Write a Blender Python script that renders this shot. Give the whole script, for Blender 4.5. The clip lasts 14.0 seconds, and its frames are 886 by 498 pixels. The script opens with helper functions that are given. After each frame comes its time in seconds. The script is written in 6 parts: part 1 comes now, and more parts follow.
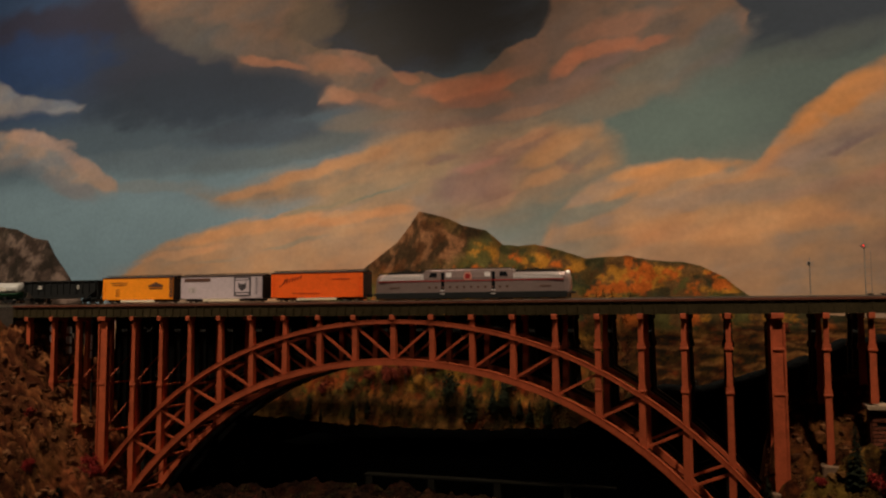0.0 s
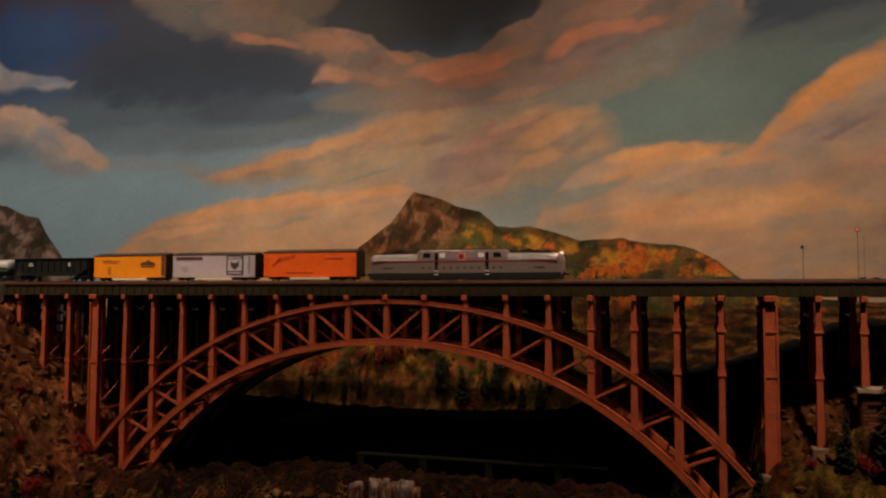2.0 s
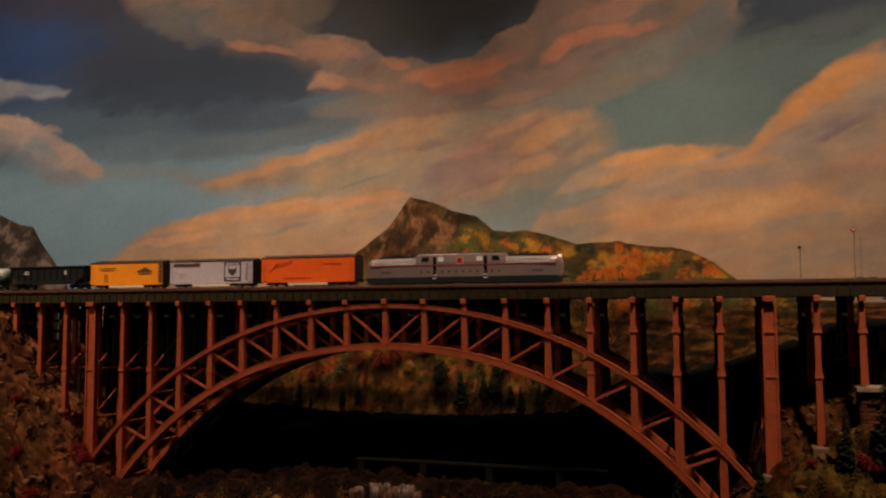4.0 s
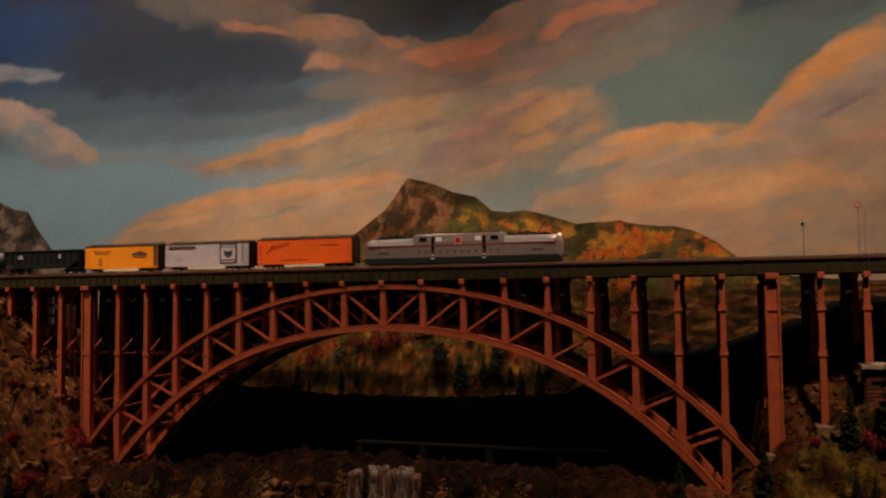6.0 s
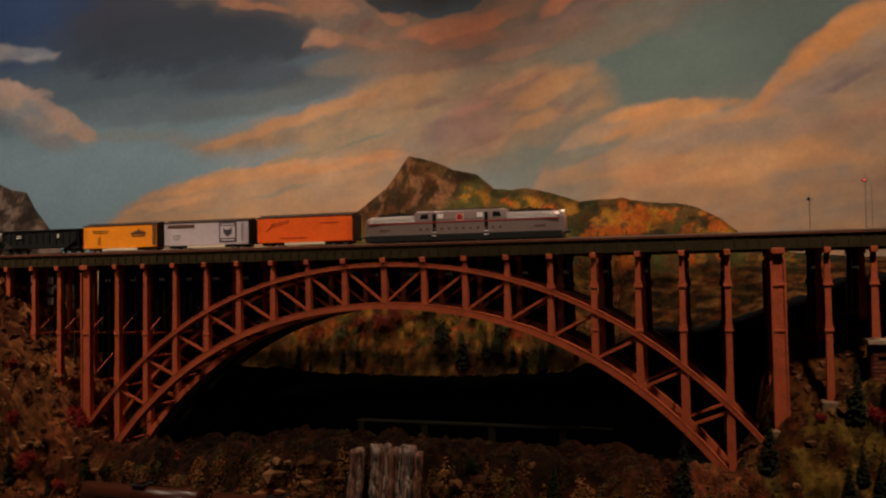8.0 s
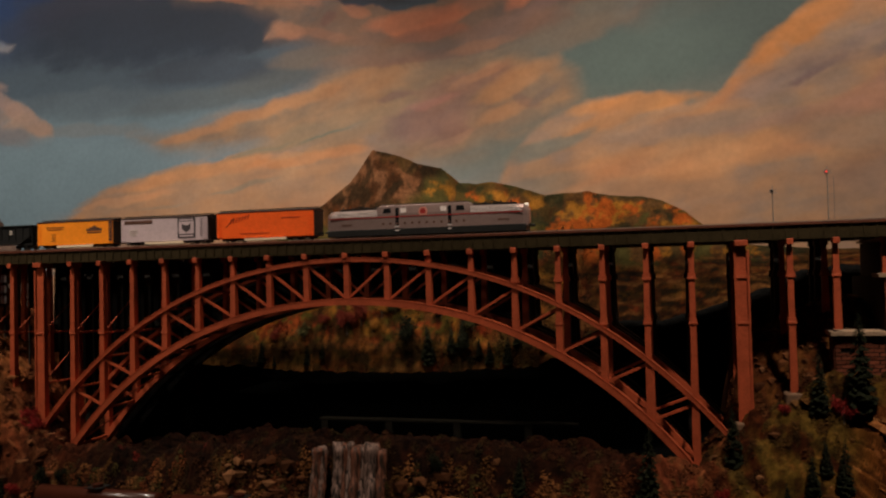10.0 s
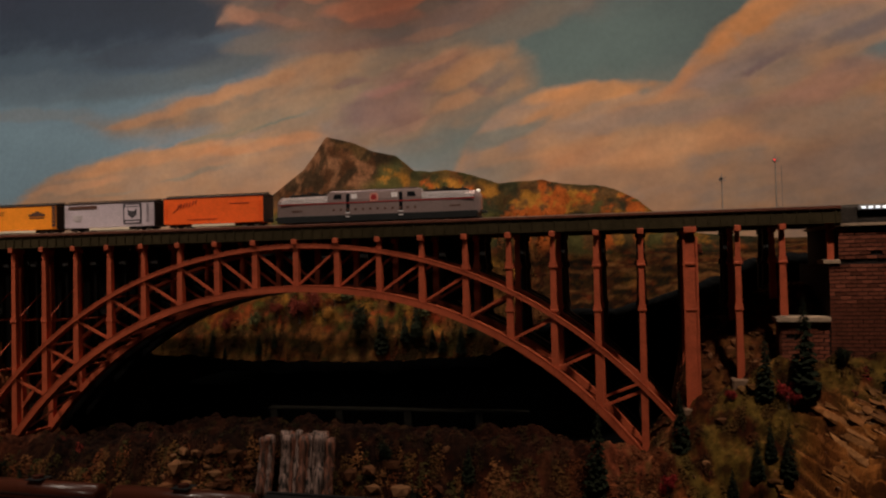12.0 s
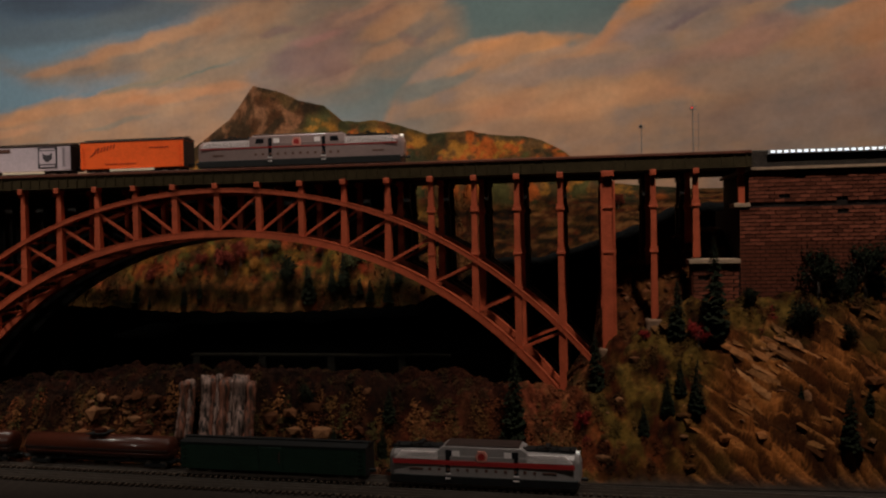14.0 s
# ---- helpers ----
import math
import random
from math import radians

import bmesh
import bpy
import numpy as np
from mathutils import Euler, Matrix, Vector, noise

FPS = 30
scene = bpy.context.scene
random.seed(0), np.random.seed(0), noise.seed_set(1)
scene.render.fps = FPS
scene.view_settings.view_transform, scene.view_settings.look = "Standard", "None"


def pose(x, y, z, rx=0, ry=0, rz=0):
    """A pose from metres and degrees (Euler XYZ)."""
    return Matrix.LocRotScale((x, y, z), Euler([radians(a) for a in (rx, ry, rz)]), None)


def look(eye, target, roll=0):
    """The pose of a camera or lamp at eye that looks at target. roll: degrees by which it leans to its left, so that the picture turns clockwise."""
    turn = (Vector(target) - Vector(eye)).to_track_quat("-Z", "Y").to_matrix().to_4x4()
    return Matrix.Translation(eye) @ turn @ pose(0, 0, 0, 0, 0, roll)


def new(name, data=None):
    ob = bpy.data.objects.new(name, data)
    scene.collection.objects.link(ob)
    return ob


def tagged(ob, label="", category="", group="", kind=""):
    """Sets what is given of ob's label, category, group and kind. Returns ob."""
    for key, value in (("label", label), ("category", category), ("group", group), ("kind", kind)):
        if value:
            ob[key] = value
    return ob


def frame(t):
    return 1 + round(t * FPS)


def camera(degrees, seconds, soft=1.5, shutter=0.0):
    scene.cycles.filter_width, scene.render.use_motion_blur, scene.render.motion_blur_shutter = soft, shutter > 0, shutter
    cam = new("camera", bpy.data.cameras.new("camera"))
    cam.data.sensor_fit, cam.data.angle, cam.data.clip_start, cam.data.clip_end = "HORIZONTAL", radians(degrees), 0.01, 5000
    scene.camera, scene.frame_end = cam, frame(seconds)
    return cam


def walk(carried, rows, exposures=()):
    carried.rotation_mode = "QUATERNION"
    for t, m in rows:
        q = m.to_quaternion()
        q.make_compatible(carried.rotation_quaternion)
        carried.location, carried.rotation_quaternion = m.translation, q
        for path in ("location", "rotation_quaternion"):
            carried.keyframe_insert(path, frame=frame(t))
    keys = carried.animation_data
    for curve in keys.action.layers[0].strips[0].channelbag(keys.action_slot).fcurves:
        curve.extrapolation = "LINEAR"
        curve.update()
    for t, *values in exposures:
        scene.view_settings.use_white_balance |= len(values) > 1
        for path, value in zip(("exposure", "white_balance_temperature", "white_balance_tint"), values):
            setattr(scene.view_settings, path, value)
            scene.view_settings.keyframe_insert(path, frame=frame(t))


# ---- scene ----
cam = camera(56.0, 14.0, soft=2.2)
PATH = [
    (0, (0.807, -2.023, 0.005), (0.177, -0.131, 0.163), -0.3),
    (0.5, (0.804, -2.026, 0.003), (0.169, -0.135, 0.147), 0.3),
    (1, (0.8, -2.019, 0.001), (0.178, -0.122, 0.118), -0.3),
    (1.5, (0.801, -2.018, -0.001), (0.186, -0.118, 0.117), 0.1),
    (2, (0.801, -2.018, -0.001), (0.188, -0.118, 0.116), 0.2),
    (2.5, (0.796, -2.018, -0.003), (0.179, -0.12, 0.122), 0.3),
    (3, (0.79, -2.019, -0.005), (0.181, -0.118, 0.122), 0.0),
    (5.3, (0.785, -2.026, -0.021), (0.192, -0.122, 0.128), -0.4),
    (5.5, (0.784, -2.022, -0.02), (0.171, -0.123, 0.115), -0.4),
    (6, (0.784, -1.992, -0.026), (0.186, -0.086, 0.077), -0.8),
    (6.5, (0.778, -1.975, -0.033), (0.172, -0.071, 0.063), -0.8),
    (7, (0.769, -1.979, -0.04), (0.145, -0.081, 0.046), -1.0),
    (7.5, (0.774, -1.974, -0.043), (0.168, -0.069, 0.021), -1.1),
    (8, (0.776, -1.97, -0.044), (0.174, -0.064, 0.022), -1.0),
    (8.2, (0.778, -1.97, -0.045), (0.184, -0.062, 0.038), -0.9),
    (10.3, (0.79, -1.934, -0.049), (0.253, -0.002, 0.006), -1.45),
    (10.5, (0.793, -1.936, -0.049), (0.247, -0.008, 0.007), -1.4),
    (11, (0.805, -1.93, -0.051), (0.29, 0.007, -0.013), -1.25),
    (11.5, (0.812, -1.919, -0.052), (0.321, 0.023, 0.001), -1.55),
    (12, (0.815, -1.909, -0.068), (0.358, 0.04, -0.027), -1.3),
    (12.5, (0.821, -1.916, -0.074), (0.364, 0.033, -0.032), -1.3),
    (13, (0.828, -1.912, -0.09), (0.403, 0.043, -0.07), -1.1),
    (13.5, (0.848, -1.906, -0.112), (0.483, 0.06, -0.121), -1.0),
    (14, (0.869, -1.903, -0.132), (0.538, 0.067, -0.163), -1.15),
]
walk(cam, [(t, look(eye, target, roll)) for t, eye, target, roll in PATH], [(0, 0.0, 6350, 4), (1, 0.0, 6430, 6), (2.5, 0.0, 6500, 10), (8.2, 0.0, 6330, 9), (10.3, 0.0, 6050, 10), (11.5, -0.05, 5900, 10), (12.5, -0.12, 5680, 8), (14, -0.16, 5450, 6)])

# ---------------------------------------------------------------- world and lamps
world = bpy.data.worlds.new("room_dark")
world.use_nodes = True
world.node_tree.nodes["Background"].inputs[0].default_value = (0.9, 0.75, 0.6, 1)
world.node_tree.nodes["Background"].inputs[1].default_value = 0.0
scene.world = world


def spot(name, eye, target, watts, colour, cone=76, blend=1.0, size=0.06):
    data = bpy.data.lights.new(name, "SPOT")
    data.energy, data.color, data.spot_size, data.spot_blend, data.shadow_soft_size = watts, colour, radians(cone), blend, size
    ob = new(name, data)
    ob.matrix_world = look(eye, target)
    return ob


# Track spotlights under the museum ceiling, aimed at the mural and the bridge.
WARM = (1.0, 0.80, 0.595)
spot("unseen_ceiling_spot", (-1.6, -1.2, 2.4), (-1.4, 0.72, 0.24), 378, WARM, 80)
spot("unseen_ceiling_spot", (-0.15, -1.3, 2.4), (-0.15, 0.72, 0.32), 24, WARM, 60)
spot("unseen_ceiling_spot", (1.45, -1.2, 2.4), (1.3, 0.72, 0.22), 336, WARM, 80)
# Two more spots, added to brighten the lower hillside.
spot("unseen_ceiling_spot", (-0.5, -0.02, 2.42), (-0.42, 0.54, -0.3), 175, WARM, 40, 0.8)
spot("unseen_ceiling_spot", (0.6, -0.02, 2.42), (0.5, 0.54, -0.3), 136, WARM, 40, 0.8)
# Unseen fill lamp in front, added to lift the dark rear posts.
spot("fill_lamp", (-0.5, -3.3, 1.1), (-0.65, 0.1, -0.2), 34, WARM, 50, 1.0, 0.2)

# ---------------------------------------------------------------- helpers


def fbm(x, y, octaves=5, seed=0, gain=0.5):
    """Smooth value noise in about -1..1 for arrays of any shape."""
    out, amp, total = np.zeros(np.broadcast(x, y).shape), 1.0, 0.0
    for o in range(octaves):
        table = np.random.RandomState(seed * 31 + o).rand(64, 64)
        px, py = x * 2.0**o + 7.3 * o, y * 2.0**o + 3.1 * o
        ix, iy = np.floor(px).astype(int), np.floor(py).astype(int)
        fx, fy = px - ix, py - iy
        fx, fy = fx * fx * (3 - 2 * fx), fy * fy * (3 - 2 * fy)
        a, b = table[ix % 64, iy % 64], table[(ix + 1) % 64, iy % 64]
        c, d = table[ix % 64, (iy + 1) % 64], table[(ix + 1) % 64, (iy + 1) % 64]
        out += amp * ((a * (1 - fx) + b * fx) * (1 - fy) + (c * (1 - fx) + d * fx) * fy)
        total += amp
        amp *= gain
    return out / total * 2 - 1


def smooth(a, b, v):
    w = np.clip((v - a) / (b - a), 0, 1)
    return w * w * (3 - 2 * w)


def lin(r, g, b):
    """Linear colour from 0-255 display values."""
    return tuple((v / 255 / 12.92) if v < 11 else ((v / 255 + 0.055) / 1.055) ** 2.4 for v in (r, g, b))


def material(name, colour, rough=0.7, metal=0.0, vary=0.25, scale=40.0, bump=0.3, attribute="", coat=0.0, emit=0.0, fine=220.0, spec=0.22):
    m = bpy.data.materials.new(name)
    m.use_nodes = True
    n, l = m.node_tree.nodes, m.node_tree.links
    b = n["Principled BSDF"]
    b.inputs["Roughness"].default_value, b.inputs["Metallic"].default_value = rough, metal
    b.inputs["Coat Weight"].default_value = coat
    b.inputs["Specular IOR Level"].default_value = spec
    coord = n.new("ShaderNodeTexCoord")
    big, small = n.new("ShaderNodeTexNoise"), n.new("ShaderNodeTexNoise")
    big.inputs["Scale"].default_value, small.inputs["Scale"].default_value = scale, fine
    big.inputs["Detail"].default_value, small.inputs["Detail"].default_value = 5, 4
    l.new(coord.outputs["Object"], big.inputs["Vector"])
    l.new(coord.outputs["Object"], small.inputs["Vector"])
    add = n.new("ShaderNodeMath")
    add.operation = "ADD"
    l.new(big.outputs["Fac"], add.inputs[0])
    l.new(small.outputs["Fac"], add.inputs[1])
    span = n.new("ShaderNodeMapRange")
    span.inputs["From Min"].default_value, span.inputs["From Max"].default_value = 0.65, 1.35
    span.inputs["To Min"].default_value, span.inputs["To Max"].default_value = 1 - vary, 1 + vary
    l.new(add.outputs[0], span.inputs["Value"])
    mix = n.new("ShaderNodeMix")
    mix.data_type, mix.blend_type = "RGBA", "MULTIPLY"
    mix.inputs["Factor"].default_value = 1.0
    grey = n.new("ShaderNodeCombineColor")
    for k in range(3):
        l.new(span.outputs[0], grey.inputs[k])
    if attribute:
        at = n.new("ShaderNodeAttribute")
        at.attribute_name = attribute
        l.new(at.outputs["Color"], mix.inputs[6])
    else:
        mix.inputs[6].default_value = (*colour, 1)
    l.new(grey.outputs[0], mix.inputs[7])
    l.new(mix.outputs[2], b.inputs["Base Color"])
    if bump:
        bm_ = n.new("ShaderNodeBump")
        bm_.inputs["Strength"].default_value, bm_.inputs["Distance"].default_value = bump, 0.002
        l.new(add.outputs[0], bm_.inputs["Height"])
        l.new(bm_.outputs[0], b.inputs["Normal"])
    if emit:
        b.inputs["Emission Color"].default_value, b.inputs["Emission Strength"].default_value = (*colour, 1), emit
    return m


def thing(name, label, category, group="", m=None):
    ob = new(name)
    ob.empty_display_size = 0.02
    if m is not None:
        ob.matrix_world = m
    return tagged(ob, label, category, group)


def part(name, bm, mat, parent=None, label="", flat=True):
    me = bpy.data.meshes.new(name)
    bm.to_mesh(me)
    bm.free()
    me.materials.append(mat)
    if not flat:
        for p in me.polygons:
            p.use_smooth = True
    ob = new(name, me)
    if parent is not None:
        ob.parent = parent
    if label:
        ob["label"] = label
    return ob


def share(name, mesh, parent, m):
    ob = new(name, mesh)
    ob.parent, ob.matrix_local = parent, m
    return ob


def sheet(name, verts, faces, mat, colours=None, parent=None, flat=False):
    me = bpy.data.meshes.new(name)
    me.from_pydata([tuple(v) for v in verts], [], [tuple(f) for f in faces])
    me.materials.append(mat)
    if colours is not None:
        layer = me.color_attributes.new("paint", "FLOAT_COLOR", "POINT")
        layer.data.foreach_set("color", np.c_[colours, np.ones(len(colours))].astype(np.float32).ravel())
    me.polygons.foreach_set("use_smooth", [not flat] * len(me.polygons))
    me.update()
    ob = new(name, me)
    if parent is not None:
        ob.parent = parent
    return ob


def gridfaces(nx, ny):
    i, j = np.meshgrid(np.arange(nx - 1), np.arange(ny - 1), indexing="ij")
    a = (i * ny + j).ravel()
    return np.stack([a, a + ny, a + ny + 1, a + 1], 1).tolist()


def bx(bm, x0, x1, y0, y1, z0, z1, bevel=0.0):
    vs = [bm.verts.new((x, y, z)) for x in (x0, x1) for y in (y0, y1) for z in (z0, z1)]
    fs = [bm.faces.new([vs[k] for k in q]) for q in ((0, 1, 3, 2), (4, 6, 7, 5), (0, 4, 5, 1), (2, 3, 7, 6), (0, 2, 6, 4), (1, 5, 7, 3))]
    if bevel:
        es = {e for f in fs for e in f.edges}
        bmesh.ops.bevel(bm, geom=list(es), offset=bevel, segments=1, affect="EDGES")
    return bm


def box(*a, bevel=0.0):
    return bx(bmesh.new(), *a, bevel=bevel)


def beam(bm, p, q, wide, deep):
    """A square bar from p to q: wide across it in its upright plane, deep along y."""
    p, q = Vector(p), Vector(q)
    d = (q - p).normalized()
    side = Vector((0, 1, 0)) if abs(d.y) < 0.9 else Vector((1, 0, 0))
    up = d.cross(side).normalized() * wide / 2
    side = side * deep / 2
    vs = [bm.verts.new(c + a * up + b * side) for c in (p, q) for a, b in ((-1, -1), (1, -1), (1, 1), (-1, 1))]
    for k in ((0, 1, 2, 3), (7, 6, 5, 4), (0, 4, 5, 1), (1, 5, 6, 2), (2, 6, 7, 3), (3, 7, 4, 0)):
        bm.faces.new([vs[n] for n in k])
    return bm


def tube(bm, p, q, r0, r1=None, seg=10):
    p, q = Vector(p), Vector(q)
    r1 = r0 if r1 is None else r1
    m = Matrix.Translation((p + q) / 2) @ (q - p).to_track_quat("Z", "Y").to_matrix().to_4x4()
    bmesh.ops.create_cone(bm, cap_ends=True, segments=seg, radius1=r0, radius2=r1, depth=(q - p).length, matrix=m)
    return bm


def loft(bm, rings, cap=True):
    """Skin between rings of equal length."""
    rows = [[bm.verts.new(v) for v in r] for r in rings]
    n = len(rows[0])
    for a, b in zip(rows, rows[1:]):
        for k in range(n):
            bm.faces.new((a[k], a[(k + 1) % n], b[(k + 1) % n], b[k]))
    if cap:
        bm.faces.new(rows[0][::-1])
        bm.faces.new(rows[-1])
    return bm


# ---------------------------------------------------------------- materials
M_RUST = material("rust_red_painted_steel", (0.36, 0.066, 0.0235), 0.62, 0.0, 0.3, 30, 0.25)
M_OLIVE = material("olive_green_girder_paint", (0.034, 0.0235, 0.010), 0.8, 0.0, 0.35, 25, 0.3, spec=0.08)
M_DECK = material("red_brown_deck_edge", (0.10, 0.03, 0.015), 0.65, 0.0, 0.3, 30, 0.3)
M_DARK = material("near_black_steel", (0.02, 0.017, 0.015), 0.6, 0.0, 0.3, 40, 0.2)
M_WALL = material("museum_wall_dark_paint", (0.06, 0.05, 0.045), 0.8, 0, 0.1, 6, 0.1)
M_FLOOR = material("dark_carpet", (0.03, 0.025, 0.025), 0.95, 0, 0.3, 20, 0.5)
M_MURAL = material("painted_mural", (0.5, 0.5, 0.5), 0.7, 0, 0.09, 9, 0.15, attribute="paint", fine=60)
M_EARTH = material("scenery_plaster_and_turf", (0.2, 0.15, 0.1), 0.9, 0, 0.4, 35, 0.8, attribute="paint", fine=160, spec=0.05)
M_LEAF = material("ground_foam_foliage", (0.1, 0.1, 0.05), 0.95, 0, 0.35, 60, 0.5, attribute="paint", spec=0.05)
M_PINE = material("dark_green_bottlebrush", (0.008, 0.0095, 0.0032), 0.95, 0, 0.4, 60, 0.4, spec=0.15)
M_BARK = material("dark_bark", (0.05, 0.035, 0.025), 0.9, 0, 0.3, 80, 0.5)

M_BRICK = material("red_brick", (0.115, 0.034, 0.018), 0.9, 0, 0.35, 60, 0.5, spec=0.08)
info = M_BRICK.node_tree.nodes.new("ShaderNodeObjectInfo")
tint = M_BRICK.node_tree.nodes.new("ShaderNodeHueSaturation")
span = M_BRICK.node_tree.nodes.new("ShaderNodeMapRange")
span.inputs["To Min"].default_value, span.inputs["To Max"].default_value = 0.55, 1.6
base = M_BRICK.node_tree.nodes["Principled BSDF"].inputs["Base Color"]
M_BRICK.node_tree.links.new(info.outputs["Random"], span.inputs["Value"])
M_BRICK.node_tree.links.new(span.outputs[0], tint.inputs["Value"])
M_BRICK.node_tree.links.new(base.links[0].from_socket, tint.inputs["Color"])
M_BRICK.node_tree.links.new(tint.outputs["Color"], base)
M_MORTAR = material("dark_mortar", (0.012, 0.007, 0.005), 0.9, 0, 0.3, 60, 0.5)
M_STONE = material("pale_cut_stone", (0.30, 0.20, 0.13), 0.8, 0, 0.25, 50, 0.5)
M_PLINTH = material("weathered_tan_stone", (0.15, 0.085, 0.05), 0.85, 0, 0.3, 50, 0.5)
M_RAIL = material("worn_steel_rail", (0.35, 0.30, 0.26), 0.35, 0.8, 0.2, 60, 0.1)
M_TIE = material("dark_timber_tie", (0.05, 0.033, 0.022), 0.85, 0, 0.4, 60, 0.5)
M_BALLAST = material("grey_ballast", (0.036, 0.026, 0.02), 0.95, 0, 0.5, 120, 1.0, fine=400)
M_STEEL = material("pale_steel_loco_paint", (0.27, 0.235, 0.225), 0.36, 0.1, 0.12, 30, 0.05, coat=0.2)
M_SILVER = material("silver_loco_paint", (0.265, 0.185, 0.17), 0.3, 0.4, 0.12, 30, 0.05, coat=0.2)
M_BRIGHT = material("bright_stainless_trim", (0.82, 0.72, 0.70), 0.3, 0.0, 0.08, 30, 0.05, coat=0.3)
M_RED = material("red_stripe_paint", (0.30, 0.022, 0.02), 0.5, 0, 0.15, 40, 0.05)
M_GLASS = material("dark_window_glass", (0.012, 0.012, 0.014), 0.12, 0, 0.1, 20, 0.0, coat=0.5)
M_ORANGE = material("orange_reefer_paint", (0.95, 0.125, 0.011), 0.5, 0, 0.12, 30, 0.08)
M_YELLOW = material("yellow_reefer_paint", (0.90, 0.275, 0.012), 0.5, 0, 0.12, 30, 0.08)
M_LILAC = material("pale_grey_reefer_paint", (0.55, 0.44, 0.47), 0.5, 0, 0.12, 30, 0.08)
M_ROOF = material("dark_brown_car_roof", (0.035, 0.02, 0.016), 0.6, 0, 0.3, 40, 0.2)
M_BLACK = material("black_car_paint", (0.012, 0.012, 0.012), 0.5, 0, 0.3, 40, 0.1)
M_MAROON = material("boxcar_maroon_paint", (0.075, 0.016, 0.012), 0.55, 0, 0.25, 40, 0.1)
M_GREEN = material("dark_green_tank_paint", (0.012, 0.06, 0.025), 0.35, 0, 0.2, 30, 0.05, coat=0.2)
M_BLUE = material("dark_blue_coach_paint", (0.012, 0.018, 0.045), 0.45, 0, 0.15, 30, 0.05)
M_CREAM = material("cream_panel_paint", (0.75, 0.62, 0.45), 0.5, 0, 0.12, 30, 0.05)
M_INK = material("faded_dark_lettering", (0.10, 0.045, 0.03), 0.6, 0, 0.2, 60, 0.0)
M_FADED = material("faded_red_lettering", (0.42, 0.05, 0.012), 0.6, 0, 0.2, 60, 0.0)
M_GREYINK = material("dark_grey_emblem", (0.06, 0.05, 0.055), 0.6, 0, 0.2, 60, 0.0)
M_WHITE = material("off_white_lettering", (0.55, 0.50, 0.45), 0.6, 0, 0.15, 60, 0.0)
M_WINDOW = material("lit_coach_window", (1.0, 0.82, 0.55), 0.5, 0, 0.1, 30, 0.0, emit=0.6)
M_LED = material("white_strip_light", (1.0, 0.97, 0.92), 0.5, 0, 0.0, 30, 0.0, emit=1.3)
M_REDLAMP = material("red_signal_lamp", (1.0, 0.07, 0.05), 0.4, 0, 0.0, 30, 0.0, emit=0.35)
M_HEADLAMP = material("headlamp_glow", (1.0, 0.9, 0.75), 0.4, 0, 0.0, 30, 0.0, emit=0.2)
M_SHRUB = material("crimson_shrub", (0.22, 0.018, 0.016), 0.95, 0, 0.4, 60, 0.4, spec=0.1)
M_OLIVELEAF = material("olive_leaf", (0.06, 0.055, 0.02), 0.95, 0, 0.4, 60, 0.4, spec=0.1)
M_MAPLE = material("rust_red_leaf", (0.11, 0.018, 0.010), 0.95, 0, 0.4, 60, 0.4, spec=0.1)
M_GOLDLEAF = material("golden_leaf", (0.24, 0.10, 0.016), 0.95, 0, 0.4, 60, 0.4, spec=0.1)

# ---------------------------------------------------------------- room and mural
WALL_Y = 0.72


def wall(name, *b):
    return tagged(part(name, box(*b), M_WALL), "plain dark museum wall", "wall", kind="structure")


wall("wall_west", -4.1, -4.0, -4, WALL_Y + 0.02, -1.55, 2.5)
wall("wall_east", 4.0, 4.1, -4, WALL_Y + 0.02, -1.55, 2.5)
wall("wall_south", -4.1, 4.1, -4.1, -4.0, -1.55, 2.5)
# Black colour stands in for the shade of the void below the hillside.
tagged(part("wall_north", box(-4.1, 4.1, WALL_Y + 0.02, WALL_Y + 0.12, -1.55, 2.5), material("void_shade_black", (0.004, 0.004, 0.004), 0.95, 0, 0.2, 20, 0.1, spec=0.05)), "wall behind the mural, black to stand in for shade", "wall", kind="structure")
tagged(part("floor", box(-4.1, 4.1, -4.1, WALL_Y + 0.1, -1.65, -1.55), M_FLOOR), "dark carpeted museum floor", "floor", kind="structure")
tagged(part("ceiling", box(-4.1, 4.1, -4.1, WALL_Y + 0.1, 2.5, 2.6), M_WALL), "dark ceiling", "ceiling", kind="structure")

# Outlines of the painted clouds on the mural, as x and z along the wall.
CLOUD_V = [(-1.54, 1.45), (-1.39, 1.17), (-1.17, 1.07), (-1.0, 1.02), (-0.94, 0.95), (-0.69, 0.92), (-0.56, 0.86), (-0.59, 0.79), (-0.48, 0.76), (-0.28, 0.68), (0.13, 0.65), (0.33, 0.68), (0.52, 0.69), (0.7, 0.73),
           (0.85, 0.8), (0.93, 0.88), (0.92, 0.96), (0.84, 1.02), (0.79, 1.12), (0.31, 1.19), (0.27, 1.02), (0.24, 0.95), (0.12, 0.91), (0.03, 0.84), (-0.12, 0.84), (-0.19, 0.87), (-0.27, 0.87), (-0.36, 0.96),
           (-0.46, 0.98), (-0.6, 1.0), (-0.66, 1.06), (-0.53, 1.18), (-0.51, 1.31)]
CLOUD_MID = [(-1.16, 0.48), (-0.98, 0.49), (-0.74, 0.55), (-0.51, 0.59), (-0.33, 0.66), (-0.15, 0.71), (0.13, 0.71), (0.35, 0.67), (0.51, 0.59), (0.52, 0.49), (0.34, 0.37), (0.13, 0.31), (-0.07, 0.27), (-0.24, 0.43),
             (-0.48, 0.39), (-0.79, 0.39), (-1.01, 0.42)]
